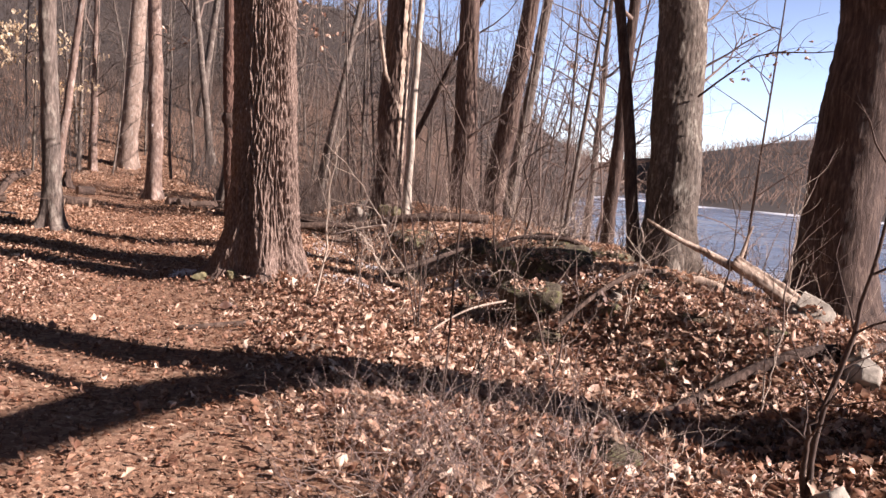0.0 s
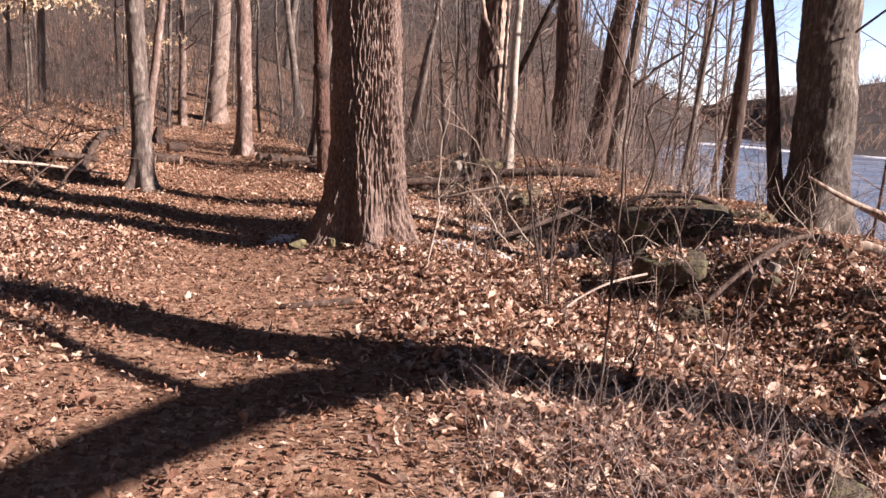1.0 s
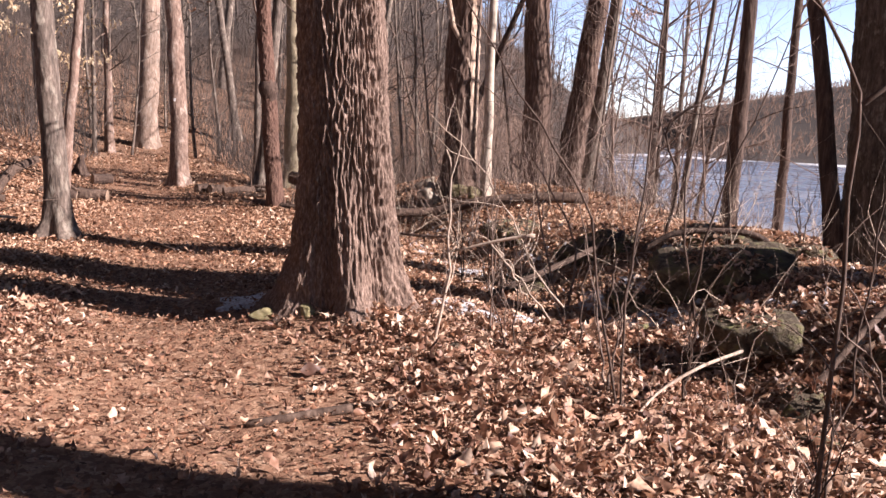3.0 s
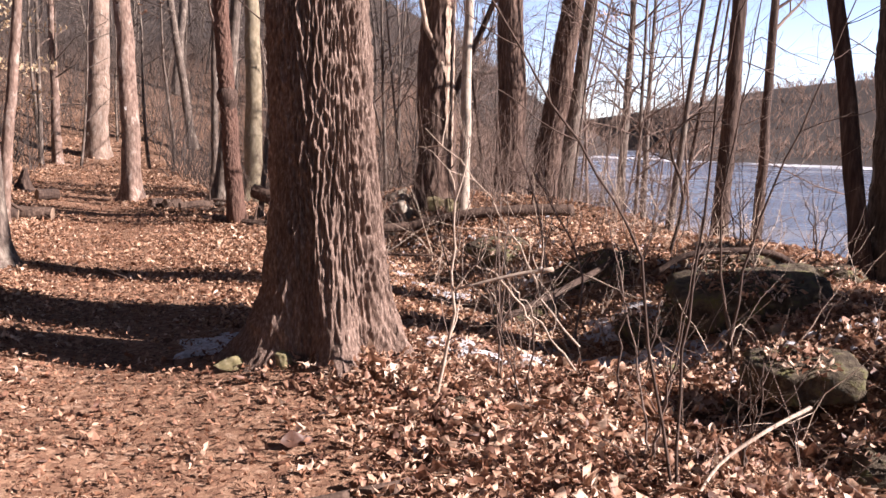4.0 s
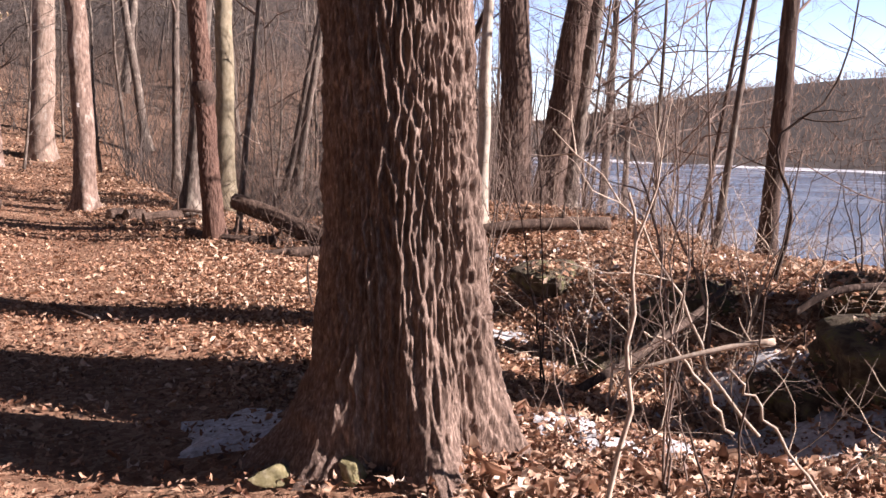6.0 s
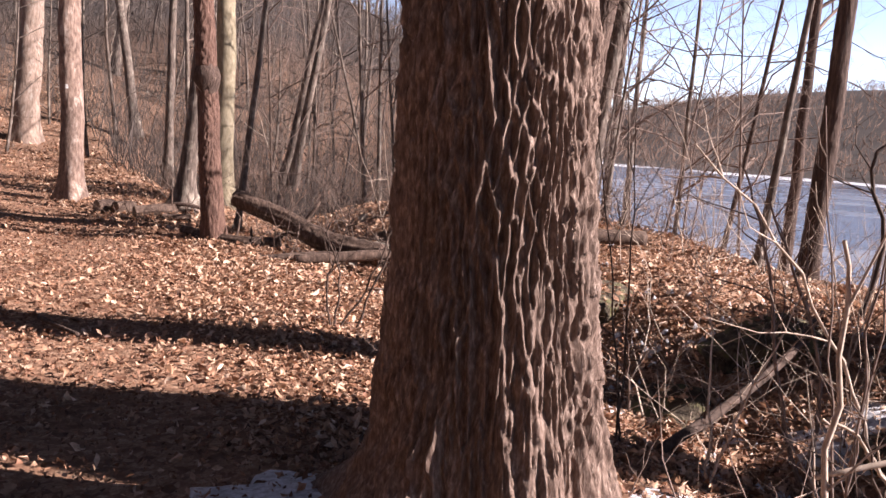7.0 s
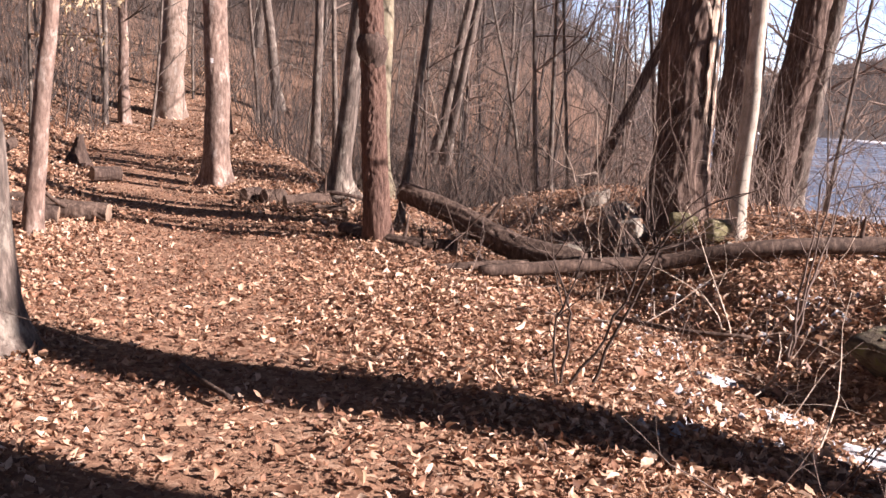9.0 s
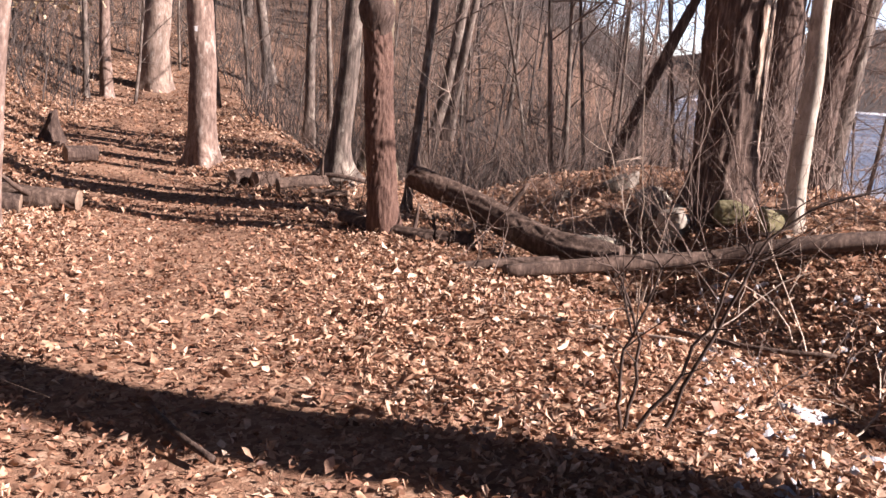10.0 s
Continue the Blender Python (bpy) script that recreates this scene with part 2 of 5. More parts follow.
def bark_net(a, z, around, cell_z, seed):
    """Two sets of sinuous crests that cross and merge into a braid, broad furrows between. a: turns round the trunk."""
    p, q = a * around * 0.5, z / cell_z
    net = 0
    for k, phase in ((0, 0.0), (1, 0.5)):
        sway = 1.3 * value_noise(p * 0.3 + 7 * k + seed, q * 0.8, 31 + k) + 0.42 * value_noise(p * 0.9, q * 2.6 + 5 * k, 33 + k) + 0.22 * value_noise(p * 2.0, q * 9.0, 35 + k)
        turn = q * 0.55 + 1.1 * value_noise(p * 0.4, q * 0.35, 39)
        zigzag = 2 * np.abs(2 * (turn - np.floor(turn)) - 1) - 1
        c = p + sway + phase + (0.52 if k else -0.52) * zigzag
        d = np.abs(c - np.round(c))
        force = 0.85 + 0.9 * value_noise(np.round(c) * 3.7 + 11 * k, q * 0.9, 37 + k)
        net = np.maximum(net, force * np.maximum(1 - d / 0.4, 0) ** 1.15)
    crack = smooth(0.2, 0.42, value_noise(p * 3.0, q * 8.0, 41))
    return net * (1 - 0.5 * crack) + 0.16 * value_noise(p * 7.0, q * 3.0, 42) + 0.1 * value_noise(p * 12.0, q * 16.0, 43)


class Geo:
    """Gathers tubes and faces into one mesh."""

    def __init__(self):
        self.v, self.q, self.t, self.n = [], [], [], 0

    def add(self, verts, quads=None, tris=None):
        if quads is not None and len(quads):
            self.q.append(np.asarray(quads) + self.n)
        if tris is not None and len(tris):
            self.t.append(np.asarray(tris) + self.n)
        self.v.append(np.asarray(verts, float))
        self.n += len(verts)

    def tube(self, pts, radii, sides=6, cap=False):
        pts, radii = np.asarray(pts, float), np.asarray(radii, float)
        d = np.gradient(pts, axis=0)
        d /= np.linalg.norm(d, axis=1)[:, None] + 1e-9
        ref = np.array([1.0, 0, 0]) if abs(d[0][0]) < 0.8 else np.array([0, 1.0, 0])
        s = np.cross(d, ref)
        s /= np.linalg.norm(s, axis=1)[:, None] + 1e-9
        w = np.cross(d, s)
        a = np.linspace(0, 2 * np.pi, sides, endpoint=False)
        ring = s[:, None, :] * np.cos(a)[None, :, None] + w[:, None, :] * np.sin(a)[None, :, None]
        verts = (pts[:, None, :] + ring * radii[:, None, None]).reshape(-1, 3)
        k = np.arange(len(pts) - 1)[:, None] * sides
        c = np.arange(sides)[None, :]
        n = (c + 1) % sides
        quads = np.stack([k + c, k + sides + c, k + sides + n, k + n], -1).reshape(-1, 4)
        tris = None
        if cap:
            verts = np.vstack([verts, pts[0], pts[-1]])
            m, last = len(verts), (len(pts) - 1) * sides
            tris = [(m - 2, i, (i + 1) % sides) for i in range(sides)] + [(m - 1, last + (i + 1) % sides, last + i) for i in range(sides)]
        self.add(verts, quads, tris)

    def mesh(self, name, material, shade=True):
        me = bpy.data.meshes.new(name)
        v = np.vstack(self.v)
        q = np.vstack(self.q) if self.q else np.zeros((0, 4), int)
        t = np.vstack(self.t) if self.t else np.zeros((0, 3), int)
        me.vertices.add(len(v))
        me.vertices.foreach_set("co", v.astype(np.float32).ravel())
        me.loops.add(q.size + t.size)
        me.loops.foreach_set("vertex_index", np.concatenate([q.ravel(), t.ravel()]).astype(np.int32))
        me.polygons.add(len(q) + len(t))
        start = np.concatenate([np.arange(len(q)) * 4, q.size + np.arange(len(t)) * 3])
        me.polygons.foreach_set("loop_start", start.astype(np.int32))
        me.polygons.foreach_set("use_smooth", np.full(len(q) + len(t), shade))
        me.update(calc_edges=True)
        me.validate()
        if material:
            me.materials.append(material)
        return me


def part(name, geo, material, parent, label="", shade=True):
    ob = new(name, geo.mesh(name, material, shade))
    ob.parent = parent
    return tagged(ob, label)


def thing(name, geo, material, label, category, group="", kind="", at=(0, 0, 0), shade=True):
    ob = new(name, geo.mesh(name, material, shade))
    ob.location = at
    return tagged(ob, label, category, group, kind)


def holder(name, at, label, category, group=""):
    ob = new(name)
    ob.location = at
    ob.empty_display_size = 0.1
    return tagged(ob, label, category, group)


# ---- ground ----
def side(x, y):
    """Metres to the right of the trail's middle."""
    return 0.944 * x + 0.33 * y


SHORE_Y = (-400, -50, 0, 16, 30, 60, 100, 143, 170)
SHORE_X = (150, 27, 16.5, 12.5, 10.5, 11.0, 16.0, 25.0, 40.0)


def land(x, y):
    u = side(x, y)
    d = np.hypot(x, y)
    az = np.degrees(np.arctan2(-x, np.maximum(y, 1e-3) + np.where(y < 0, 1e3, 0)))
    z = 0.04 + 0.13 * np.maximum(-u - 1.6, 0) * smooth(-1.5, -4, u)
    z = np.minimum(z, 2.4)
    hollow = 0.14 * np.exp(-((u - 3.3) / 0.55) ** 2) - 0.22 * np.exp(-((x - 0.15) / 0.5) ** 2 - ((y - 8.75) / 0.45) ** 2)
    ridge = 0.38 * smooth(3.0, 4.8, u) * smooth(3.5, 7.5, y) + 0.08 * smooth(12, 15, y) * np.exp(-((u - 5.2) / 1.4) ** 2)
    z = z - hollow + ridge - 0.05 * np.exp(-(u / 0.75) ** 2)
    z = z + 0.17 * np.exp(-((x + 1.75) ** 2 + (y - 8.95) ** 2) / 0.55)
    middle = 0.05 - 0.9 * smooth(16, 26, y)
    z = z + 0.36 * smooth(-0.9, -2.5, u - middle) * smooth(13, 16.5, y) * smooth(36, 28, y)
    # wooded hill ahead
    climb = np.interp(az, (-60, -13, -10, -8, -6, -3, 0, 4, 8, 60, 180), (0.0, 0.0, 0.006, 0.02, 0.042, 0.08, 0.12, 0.16, 0.185, 0.19, 0.08))
    z = z + climb * np.maximum(d - 27, 0) * smooth(27, 45, d) * smooth(-5, 15, y)
    z = np.minimum(z, 30 + 4 * value_noise(x / 40, y / 40, 3))
    z = z - 0.17 * np.exp(-((y - 14.7) / 1.0) ** 2) * smooth(2.4, 3.9, u)
    # the ground falls away behind the fallen logs
    z = z - 1.7 * smooth(18.2, 24.5, y + 0.5 * (u - 4)) * smooth(1.5, 4.5, u) * (1 - smooth(30, 50, d))
    # bank down to the lake
    q = x - np.interp(y, SHORE_Y, SHORE_X)
    bank = smooth(-12.2, 0.8, q + 1.2 * value_noise(x / 4, y / 4, 9))
    z = z * (1 - bank) - 4.2 * bank
    # far side of the lake
    over = smooth(141, 152, d + 5 * value_noise(x / 18, y / 18, 4)) * smooth(4, 9, q)
    top = np.interp(az, (-180, -60, -28, -20, -12, 0), (24, 24, 18, 13.5, 7.0, 0))
    z = z + over * (4.2 - 2.6 + top * smooth(150, 240, d) + 0.9 * smooth(141, 160, d))
    # small bumps
    near = np.exp(-(d / 45) ** 2)
    rough = 0.35 + 0.65 * smooth(1.0, 2.6, np.abs(u))
    z = z + near * rough * (0.10 * value_noise(x / 0.9, y / 0.9, 1) + 0.05 * value_noise(x / 0.33, y / 0.33, 2))
    return z + 0.6 * value_noise(x / 14, y / 14, 8) * smooth(25, 60, d) * (1 - bank)


def land1(x, y):
    return float(land(np.array([float(x)]), np.array([float(y)]))[0])


def spaced(lo, hi, step, far):
    a = list(np.arange(lo, hi + 1e-6, step))
    for sign in (-1, 1):
        s, p = step, (a[0] if sign < 0 else a[-1])
        while abs(p) < far:
            s *= 1.13
            p += sign * s
            a.insert(0, p) if sign < 0 else a.append(p)
    return np.array(a)


gx, gy = spaced(-9, 7, 0.135, 1500), spaced(-1, 21, 0.135, 1500)
X, Y = np.meshgrid(gx, gy)
g = Geo()
nx, ny = len(gx), len(gy)
k = (np.arange(ny - 1)[:, None] * nx + np.arange(nx - 1)[None, :]).ravel()
g.add(np.stack([X.ravel(), Y.ravel(), land(X.ravel(), Y.ravel())], 1), np.stack([k, k + 1, k + nx + 1, k + nx], 1))
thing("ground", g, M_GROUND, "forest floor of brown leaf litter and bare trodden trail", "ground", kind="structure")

LAKE_Z = -3.0
g = Geo()
g.add([(2, -300, LAKE_Z), (700, -300, LAKE_Z), (700, 330, LAKE_Z), (2, 330, LAKE_Z)], [(0, 1, 2, 3)])
thing("water", g, M_WATER, "calm blue-grey lake water between wooded shores", "water", kind="structure")
g = Geo()
az = np.radians(np.linspace(6, 75, 140))
wob = 2.0 * value_noise(np.degrees(az) / 3, az * 0, 6)
ring = [np.stack([r * np.sin(az), r * np.cos(az), az * 0 + LAKE_Z + h], 1) for r, h in ((140.5 + 5 * wob, 0.01), (141 + 5 * wob, 0.05), (150 + 0 * wob, 0.06))]
k = np.arange(139)
g.add(np.vstack(ring), np.vstack([np.stack([k + o, k + 1 + o, k + 141 + o, k + 140 + o], 1) for o in (0, 140)]))
thing("shore_ice", g, M_ICE, "white ice rim along the far lake shore", "ice", kind="structure")


# ---- trees ----
def wander(rng, p, d, length, n, bend, lift=0.0):
    pts, d = [np.array(p, float)], np.array(d, float)
    for _ in range(n):
        d = d + rng.normal(0, bend, 3) + (0, 0, lift)
        d /= np.linalg.norm(d)
        pts.append(pts[-1] + d * length / n)
    return np.array(pts), d


def branch(geo, rng, p, d, length, r, depth, sides=5, lift=0.05, kids=4, bend=0.16):
    n = 5 if depth else 3
    pts, _ = wander(rng, p, d, length, n, bend, lift)
    geo.tube(pts, np.linspace(r, r * 0.25, n + 1), sides)
    if depth:
        for _ in range(kids):
            f = rng.uniform(0.25, 0.95)
            i = min(int(f * n), n - 1)
            q = pts[i] + (pts[i + 1] - pts[i]) * (f * n - i)
            t = (pts[i + 1] - pts[i]) / np.linalg.norm(pts[i + 1] - pts[i])
            o = rng.normal(0, 1, 3)
            o -= o.dot(t) * t
            o /= np.linalg.norm(o)
            branch(geo, rng, q, t * 0.75 + o * 0.8, length * rng.uniform(0.3, 0.6), r * (1 - 0.7 * f) * 0.6, depth - 1, max(3, sides - 1), lift, kids, bend * 1.2)


def trunk_mesh(rng, h, lean, r, curve=(0, 0), flare=0.45, lobes=4, sides=28, fine=0.05, net=None, top=4.0, wobble=0.06, reach_up=None, angles=None, kink=None, root=None):
    """A trunk from 0.35 m under the ground; rows close together below `top`. net: (cells round, cell height, depth)."""
    z = np.concatenate([np.arange(-0.35, top, fine), np.linspace(top, h, 14)])
    a = 0.25 + np.arange(sides) / sides if angles is None else angles
    sides = len(a)
    A, Z = np.meshgrid(a, z)
    zz = np.maximum(Z, 0)
    R = r * (1 - 0.75 * np.clip(zz / h, 0, 1) ** 0.9)
    ph = rng.uniform(0, 6.28, 4)
    foot = np.exp(-np.maximum(Z + 0.05, 0) / (reach_up or (0.55 * r + 0.09)))
    R = R * (1 + flare * foot * (1 + 0.55 * np.cos(lobes * 6.2832 * A + ph[0]) + 0.35 * np.cos((lobes + 2) * 6.2832 * A + ph[1])))
    if root:
        R = R * (1 + root[1] * foot * np.maximum(np.cos(6.2832 * A - root[0]), 0) ** 2)
    R = R * (1 + wobble * (np.cos(6.2832 * A * 2 + ph[2] + Z * 0.7) + 0.6 * np.cos(6.2832 * A * 3 + ph[3] - Z * 1.3)) * 0.5)
    if net:
        around, cell, depth = net
        n1 = bark_net(A, Z, around, cell, 3.0)
        grit = value_noise(A * around * 3, Z / cell * 6, 2.0)
        keep = 1 - 0.6 * np.exp(-((Z - 0.1) / 0.35) ** 2)
        R = R + depth * keep * (n1 - n1.mean()) + depth * 0.45 * grit + depth * 0.8 * (1 - keep) * value_noise(A * around * 1.4, Z / 0.05, 7.0)
    cx = lean[0] * np.minimum(Z, 7) + curve[0] * np.sin(np.minimum(zz, 6) * 0.9)
    cy = lean[1] * np.minimum(Z, 7) + curve[1] * np.sin(np.minimum(zz, 6) * 0.9)
    sway = (0.24 * r + 0.006) * smooth(0.2, 1.2, Z) if angles is None else 0.0
    cx = cx + sway * (value_noise(Z / 0.9, Z * 0 + ph[0] * 9, 51) + 0.5 * value_noise(Z / 0.35, Z * 0 + ph[1] * 9, 52))
    cy = cy + sway * value_noise(Z / 0.9, Z * 0 + ph[2] * 9, 53)
    R = R * (1 + 0.10 * value_noise(A * 5, Z / 0.35, ph[3] * 9) + 0.05 * value_noise(A * 14, Z / 0.09, ph[0] * 9))
    if kink:
        cy = cy + kink[2] * smooth(kink[0], kink[1], Z)
    V = np.stack([cx + R * np.cos(A * 6.2832), cy + R * np.sin(A * 6.2832), Z], -1).reshape(-1, 3)
    rows = len(z)
    k = np.arange(rows - 1)[:, None] * sides
    c = np.arange(sides)[None, :]
    n = (c + 1) % sides
    geo = Geo()
    geo.add(V, np.stack([k + c, k + n, k + sides + n, k + sides + c], -1).reshape(-1, 4))
    return geo


def crown_mesh(rng, h, lean, r, start, count, reach, depth=2, kids=4, rise=(0.35, 1.0), lift=0.06, bend=0.16):
    geo = Geo()
    for i in range(count):
        f = start + (1 - start) * (i + rng.uniform(0, 1)) / count
        zc = f * h
        z7 = min(zc, 7)
        p = (lean[0] * z7, lean[1] * z7, zc)
        a = rng.uniform(0, 6.28)
        up = rng.uniform(*rise)
        length = reach * (1.15 - 0.6 * f) * rng.uniform(0.7, 1.2)
        branch(geo, rng, p, np.array([np.cos(a), np.sin(a), up]) / np.hypot(1, up), length, max(r * (1 - 0.75 * f) * 0.45, 0.012), depth, 5, lift, kids, bend)
    return geo


def tree(name, x, y, z, lean, r, h, material, label, seed, start=0.4, count=12, reach=3.2, curve=(0, 0), group="trees beside the trail", depth=2, kids=4, rise=(0.35, 1.0), lift=0.06, bend=0.16, **trunk):
    rng = np.random.default_rng(seed)
    t = holder(name, (x, y, z), label, "tree", group)
    part("trunk", trunk_mesh(rng, h, lean, r, curve, **trunk), material, t)
    if count:
        crown = part("crown", crown_mesh(rng, h, lean, r, start, count, reach, depth, kids, rise, lift, bend), M_TWIG if r < 0.2 else material, t, "bare winter branches")
        crown.location.y = trunk["kink"][2] if "kink" in trunk else 0.0
    return t


FACING = np.concatenate([np.linspace(0.33, 1.03, 400, endpoint=False), np.linspace(1.03, 1.33, 36, endpoint=False)])
plain_oak = tree("oak_tree", -1.775, 9.0, 0.10, (-0.053, 0.0), 0.322, 17, M_OAK, "large oak with deeply ridged grey-brown bark at the trail edge", 11, 0.5, 8, 4.5,
           flare=0.6, lobes=5, reach_up=0.36, angles=FACING, fine=0.012, net=(84, 0.36, 0.036), top=3.3, wobble=0.05, root=(2.95, 0.6))
tree("grey_tree", -5.42, 12.4, 0.05, (-0.056, 0), 0.14, 13, M_ASH, "slender grey tree with flared root foot beside the trail", 12, flare=0.9, lobes=3, sides=72, fine=0.03, net=(22, 0.22, 0.006), top=3.0)
tree("young_tree", -6.65, 15.2, 0.05, (0.102, 0), 0.078, 9, M_PINK, "thin young tree with pinkish smooth bark, leaning", 13, 0.45, 9, 2.0, sides=32, fine=0.03, net=(14, 0.14, 0.004), top=3.0)
tree("young_tree", -11.25, 28.5, 0.10, (-0.016, 0), 0.125, 12, M_PINK, "straight young tree with pinkish-tan bark", 14, 0.3, 10, 2.2, sides=16, fine=0.15)
tree("young_tree", -11.5, 28.0, 0.08, (0.0, 0), 0.07, 9, M_ASH, "thin grey young tree beside a paler one", 15, 0.3, 9, 2.0, sides=12, fine=0.15)
tree("beech_tree", -10.91, 30.5, 0.3, (0.038, 0), 0.36, 18, M_TAN, "broad pale-barked tree beyond the bend of the trail", 16, 0.4, 12, 4.5, sides=24, fine=0.12, flare=0.22)
blazed = tree("blazed_tree", -6.46, 19.8, 0.07, (-0.038, 0), 0.175, 15, M_PINK, "tan smooth-barked tree with a white paint blaze", 17, flare=0.5, curve=(0.03, 0), sides=72, fine=0.04, net=(26, 0.2, 0.007), top=3.2)
tree("far_tree", -8.76, 33.0, 0.8, (-0.15, 0), 0.15, 13, M_ASH, "grey leaning tree deep in the woods", 18, 0.3, sides=14, fine=0.2)
tree("far_tree", -5.94, 24.0, 0.25, (0.0, 0), 0.09, 12, M_ASH, "slim grey tree among brush", 19, 0.25, 10, 2.0, sides=14, fine=0.2)
tree("far_tree", -5.91, 26.0, 0.0, (-0.048, 0), 0.06, 10, M_ASH, "slim grey tree among brush", 20, 0.25, 10, 2.0, sides=12, fine=0.2)
plated = tree("plated_tree", -3.80, 16.05, 0.06, (-0.07, 0), 0.122, 13, M_RED, "reddish-brown tree with plated bark and a swollen canker", 21, 0.4, 10, 3.0, curve=(-0.03, 0), flare=0.35, sides=120, fine=0.02, net=(17, 0.10, 0.014), top=3.2)
tree("olive_tree", -4.34, 20.15, 0.15, (-0.016, 0), 0.17, 14, M_OLIVE, "smooth olive-tan tree standing behind a rough one", 22)
tree("dark_tree", -4.62, 18.6, 0.15, (0.079, 0), 0.12, 11, M_ASH, "grey-brown leaning tree with a flared foot", 23, 0.35, 9, 2.5, flare=1.2, sides=20)
tree("thin_tree", -3.73, 17.4, 0.1, (0.085, 0), 0.046, 8, M_ASH, "thin leaning grey sapling tree", 24, 0.3, 9, 1.7, sides=12)
tree("far_tree", -3.89, 27.0, 0.2, (0.165, 0), 0.117, 13, M_ASH, "grey tree leaning over the bank", 25, 0.35, sides=14, fine=0.2)
tree("far_tree", -3.62, 25.6, 0.3, (0.145, 0), 0.097, 12, M_ASH, "grey tree leaning over the bank", 26, 0.35, sides=14, fine=0.2)
for i, (x, y, s, r) in enumerate(((-2.16, 20.0, -0.084, 0.036), (-1.94, 20.5, -0.045, 0.037), (-1.64, 21.0, -0.11, 0.03))):
    tree("thin_tree", x, y, 0.12, (s, 0), r, 6.5, M_ASH, "thin bare sapling tree with wiry branches", 30 + i, 0.2, 12, 1.9, sides=8, fine=0.3)
furrowed = tree("furrowed_tree", -1.06, 16.3, 0.42, (-0.016, 0), 0.265, 16, M_FURROW, "thick dark tree with furrowed bark and a pale split strip", 40, 0.5, 6, 3.4, sides=110, fine=0.03, net=(22, 0.4, 0.022), top=3.6)
tree("pale_tree", -0.70, 15.6, 0.45, (-0.002, 0), 0.076, 10, M_PALE, "thin pale-barked tree close to a thick dark one", 41, 0.4, 6, 1.7, sides=16)
tree("dark_tree", 0.31, 19.6, 0.2, (-0.03, 0), 0.265, 15, M_FURROW, "thick dark tree on the lake bank", 42, 0.5, 6, 3.2, sides=90, fine=0.04, net=(24, 0.35, 0.02), top=4.2)
tree("leaning_tree", 0.95, 20.2, 0.15, (0.11, 0), 0.25, 14, M_FURROW, "dark leaning tree on the lake bank", 43, 0.45, 6, 3.2, sides=90, fine=0.04, net=(22, 0.35, 0.02), top=4.4)
tree("leaning_tree", -1.67, 20.0, -0.20, (0.408, 0), 0.085, 8, M_DARK, "slim dark tree leaning far over the bank", 57, 0.35, 8, 2.4, sides=24, fine=0.05, net=(14, 0.3, 0.01))
tree("bank_tree", 1.38, 20.5, 0.1, (0.098, 0), 0.15, 13, M_ASH, "grey tree rising close beside a dark leaning one", 58, 0.4, 7, 3.0, sides=48, fine=0.04, net=(20, 0.3, 0.012), top=4.4)
shore_tree = tree("bank_tree", 5.1, 32.4, land1(5.1, 32.4), (0.013, 0), 0.17, 13, M_ASH, "grey tree by the lake shore", 44, 0.3, 16, 4.0, sides=16, fine=0.15, depth=3, kids=3)
tree("bank_tree", 6.4, 34.6, land1(6.4, 34.6), (0.0, 0), 0.13, 12, M_ASH, "slim forked grey tree by the lake shore", 45, 0.34, 18, 4.0, sides=14, fine=0.15, depth=3, kids=3)
tree("bank_tree", 5.83, 22.3, land1(5.83, 22.3), (0.001, 0), 0.145, 12, M_DARK, "slim dark tree low on the lake bank", 46, 0.45, 7, 2.6, sides=20)

lichened = tree("lichened_tree", 2.66, 10.62, 0.33, (-0.038, 0.025), 0.325, 16, M_GREY, "large grey tree with pale lichened bark near the lake", 48, 0.5, 6, 3.6, sides=100, fine=0.03, net=(46, 0.12, 0.015), top=3.6, kink=(5.0, 6.6, 0.8))
tree("dark_tree", 2.25, 10.45, 0.33, (-0.13, 0.16), 0.085, 9, M_DARK, "dark slender tree growing against a larger grey one", 49, 0.45, 5, 1.8, curve=(0.03, 0), sides=16)
tree("bank_tree", 2.85, 15.8, land1(2.85, 15.8), (0.02, 0), 0.125, 11, M_DARK, "slim dark tree on the slope above the lake", 50, 0.35, 8, 2.4, sides=40, fine=0.04, net=(16, 0.2, 0.01))
tree("bank_tree", 2.03, 15.36, 0.2, (0.086, 0), 0.049, 8, M_ASH, "thin leaning tree on the bank", 51, 0.3, 8, 1.7, sides=12)
great = tree("great_tree", 3.85, 8.88, 0.25, (0.026, 0), 0.395, 17, M_DARK, "massive dark tree at the top of the lake bank", 52, 0.55, 5, 3.6, sides=60, fine=0.05, net=(40, 0.2, 0.016))
tree("far_tree", -12.22, 22.0, 0.6, (-0.005, 0), 0.10, 11, M_ASH, "grey tree on the uphill side of the trail", 53, 0.2, 12, 2.5, sides=14, fine=0.15)
tree("far_tree", -14.22, 24.0, 0.6, (-0.009, 0), 0.07, 10, M_ASH, "slim grey tree on the uphill side", 54, 0.2, 12, 2.5, sides=12, fine=0.15)
tree("far_tree", -11.23, 40.0, 1.8, (0.10, 0), 0.2, 15, M_ASH, "grey tree up the wooded slope", 55, 0.3, 12, 3, sides=14, fine=0.2)

# the forked tree beside the trail whose shadow crosses it
forked = tree("forked_tree", 4.5, 4.52, 0.2, (0, 0), 0.34, 15, M_DARK, "forked dark tree casting its shadow over the trail", 56, 0.55, 6, 3.5)
SHADE = math.tan(radians(SUN_EL))
base = np.array((4.5, 4.52, 0.2))


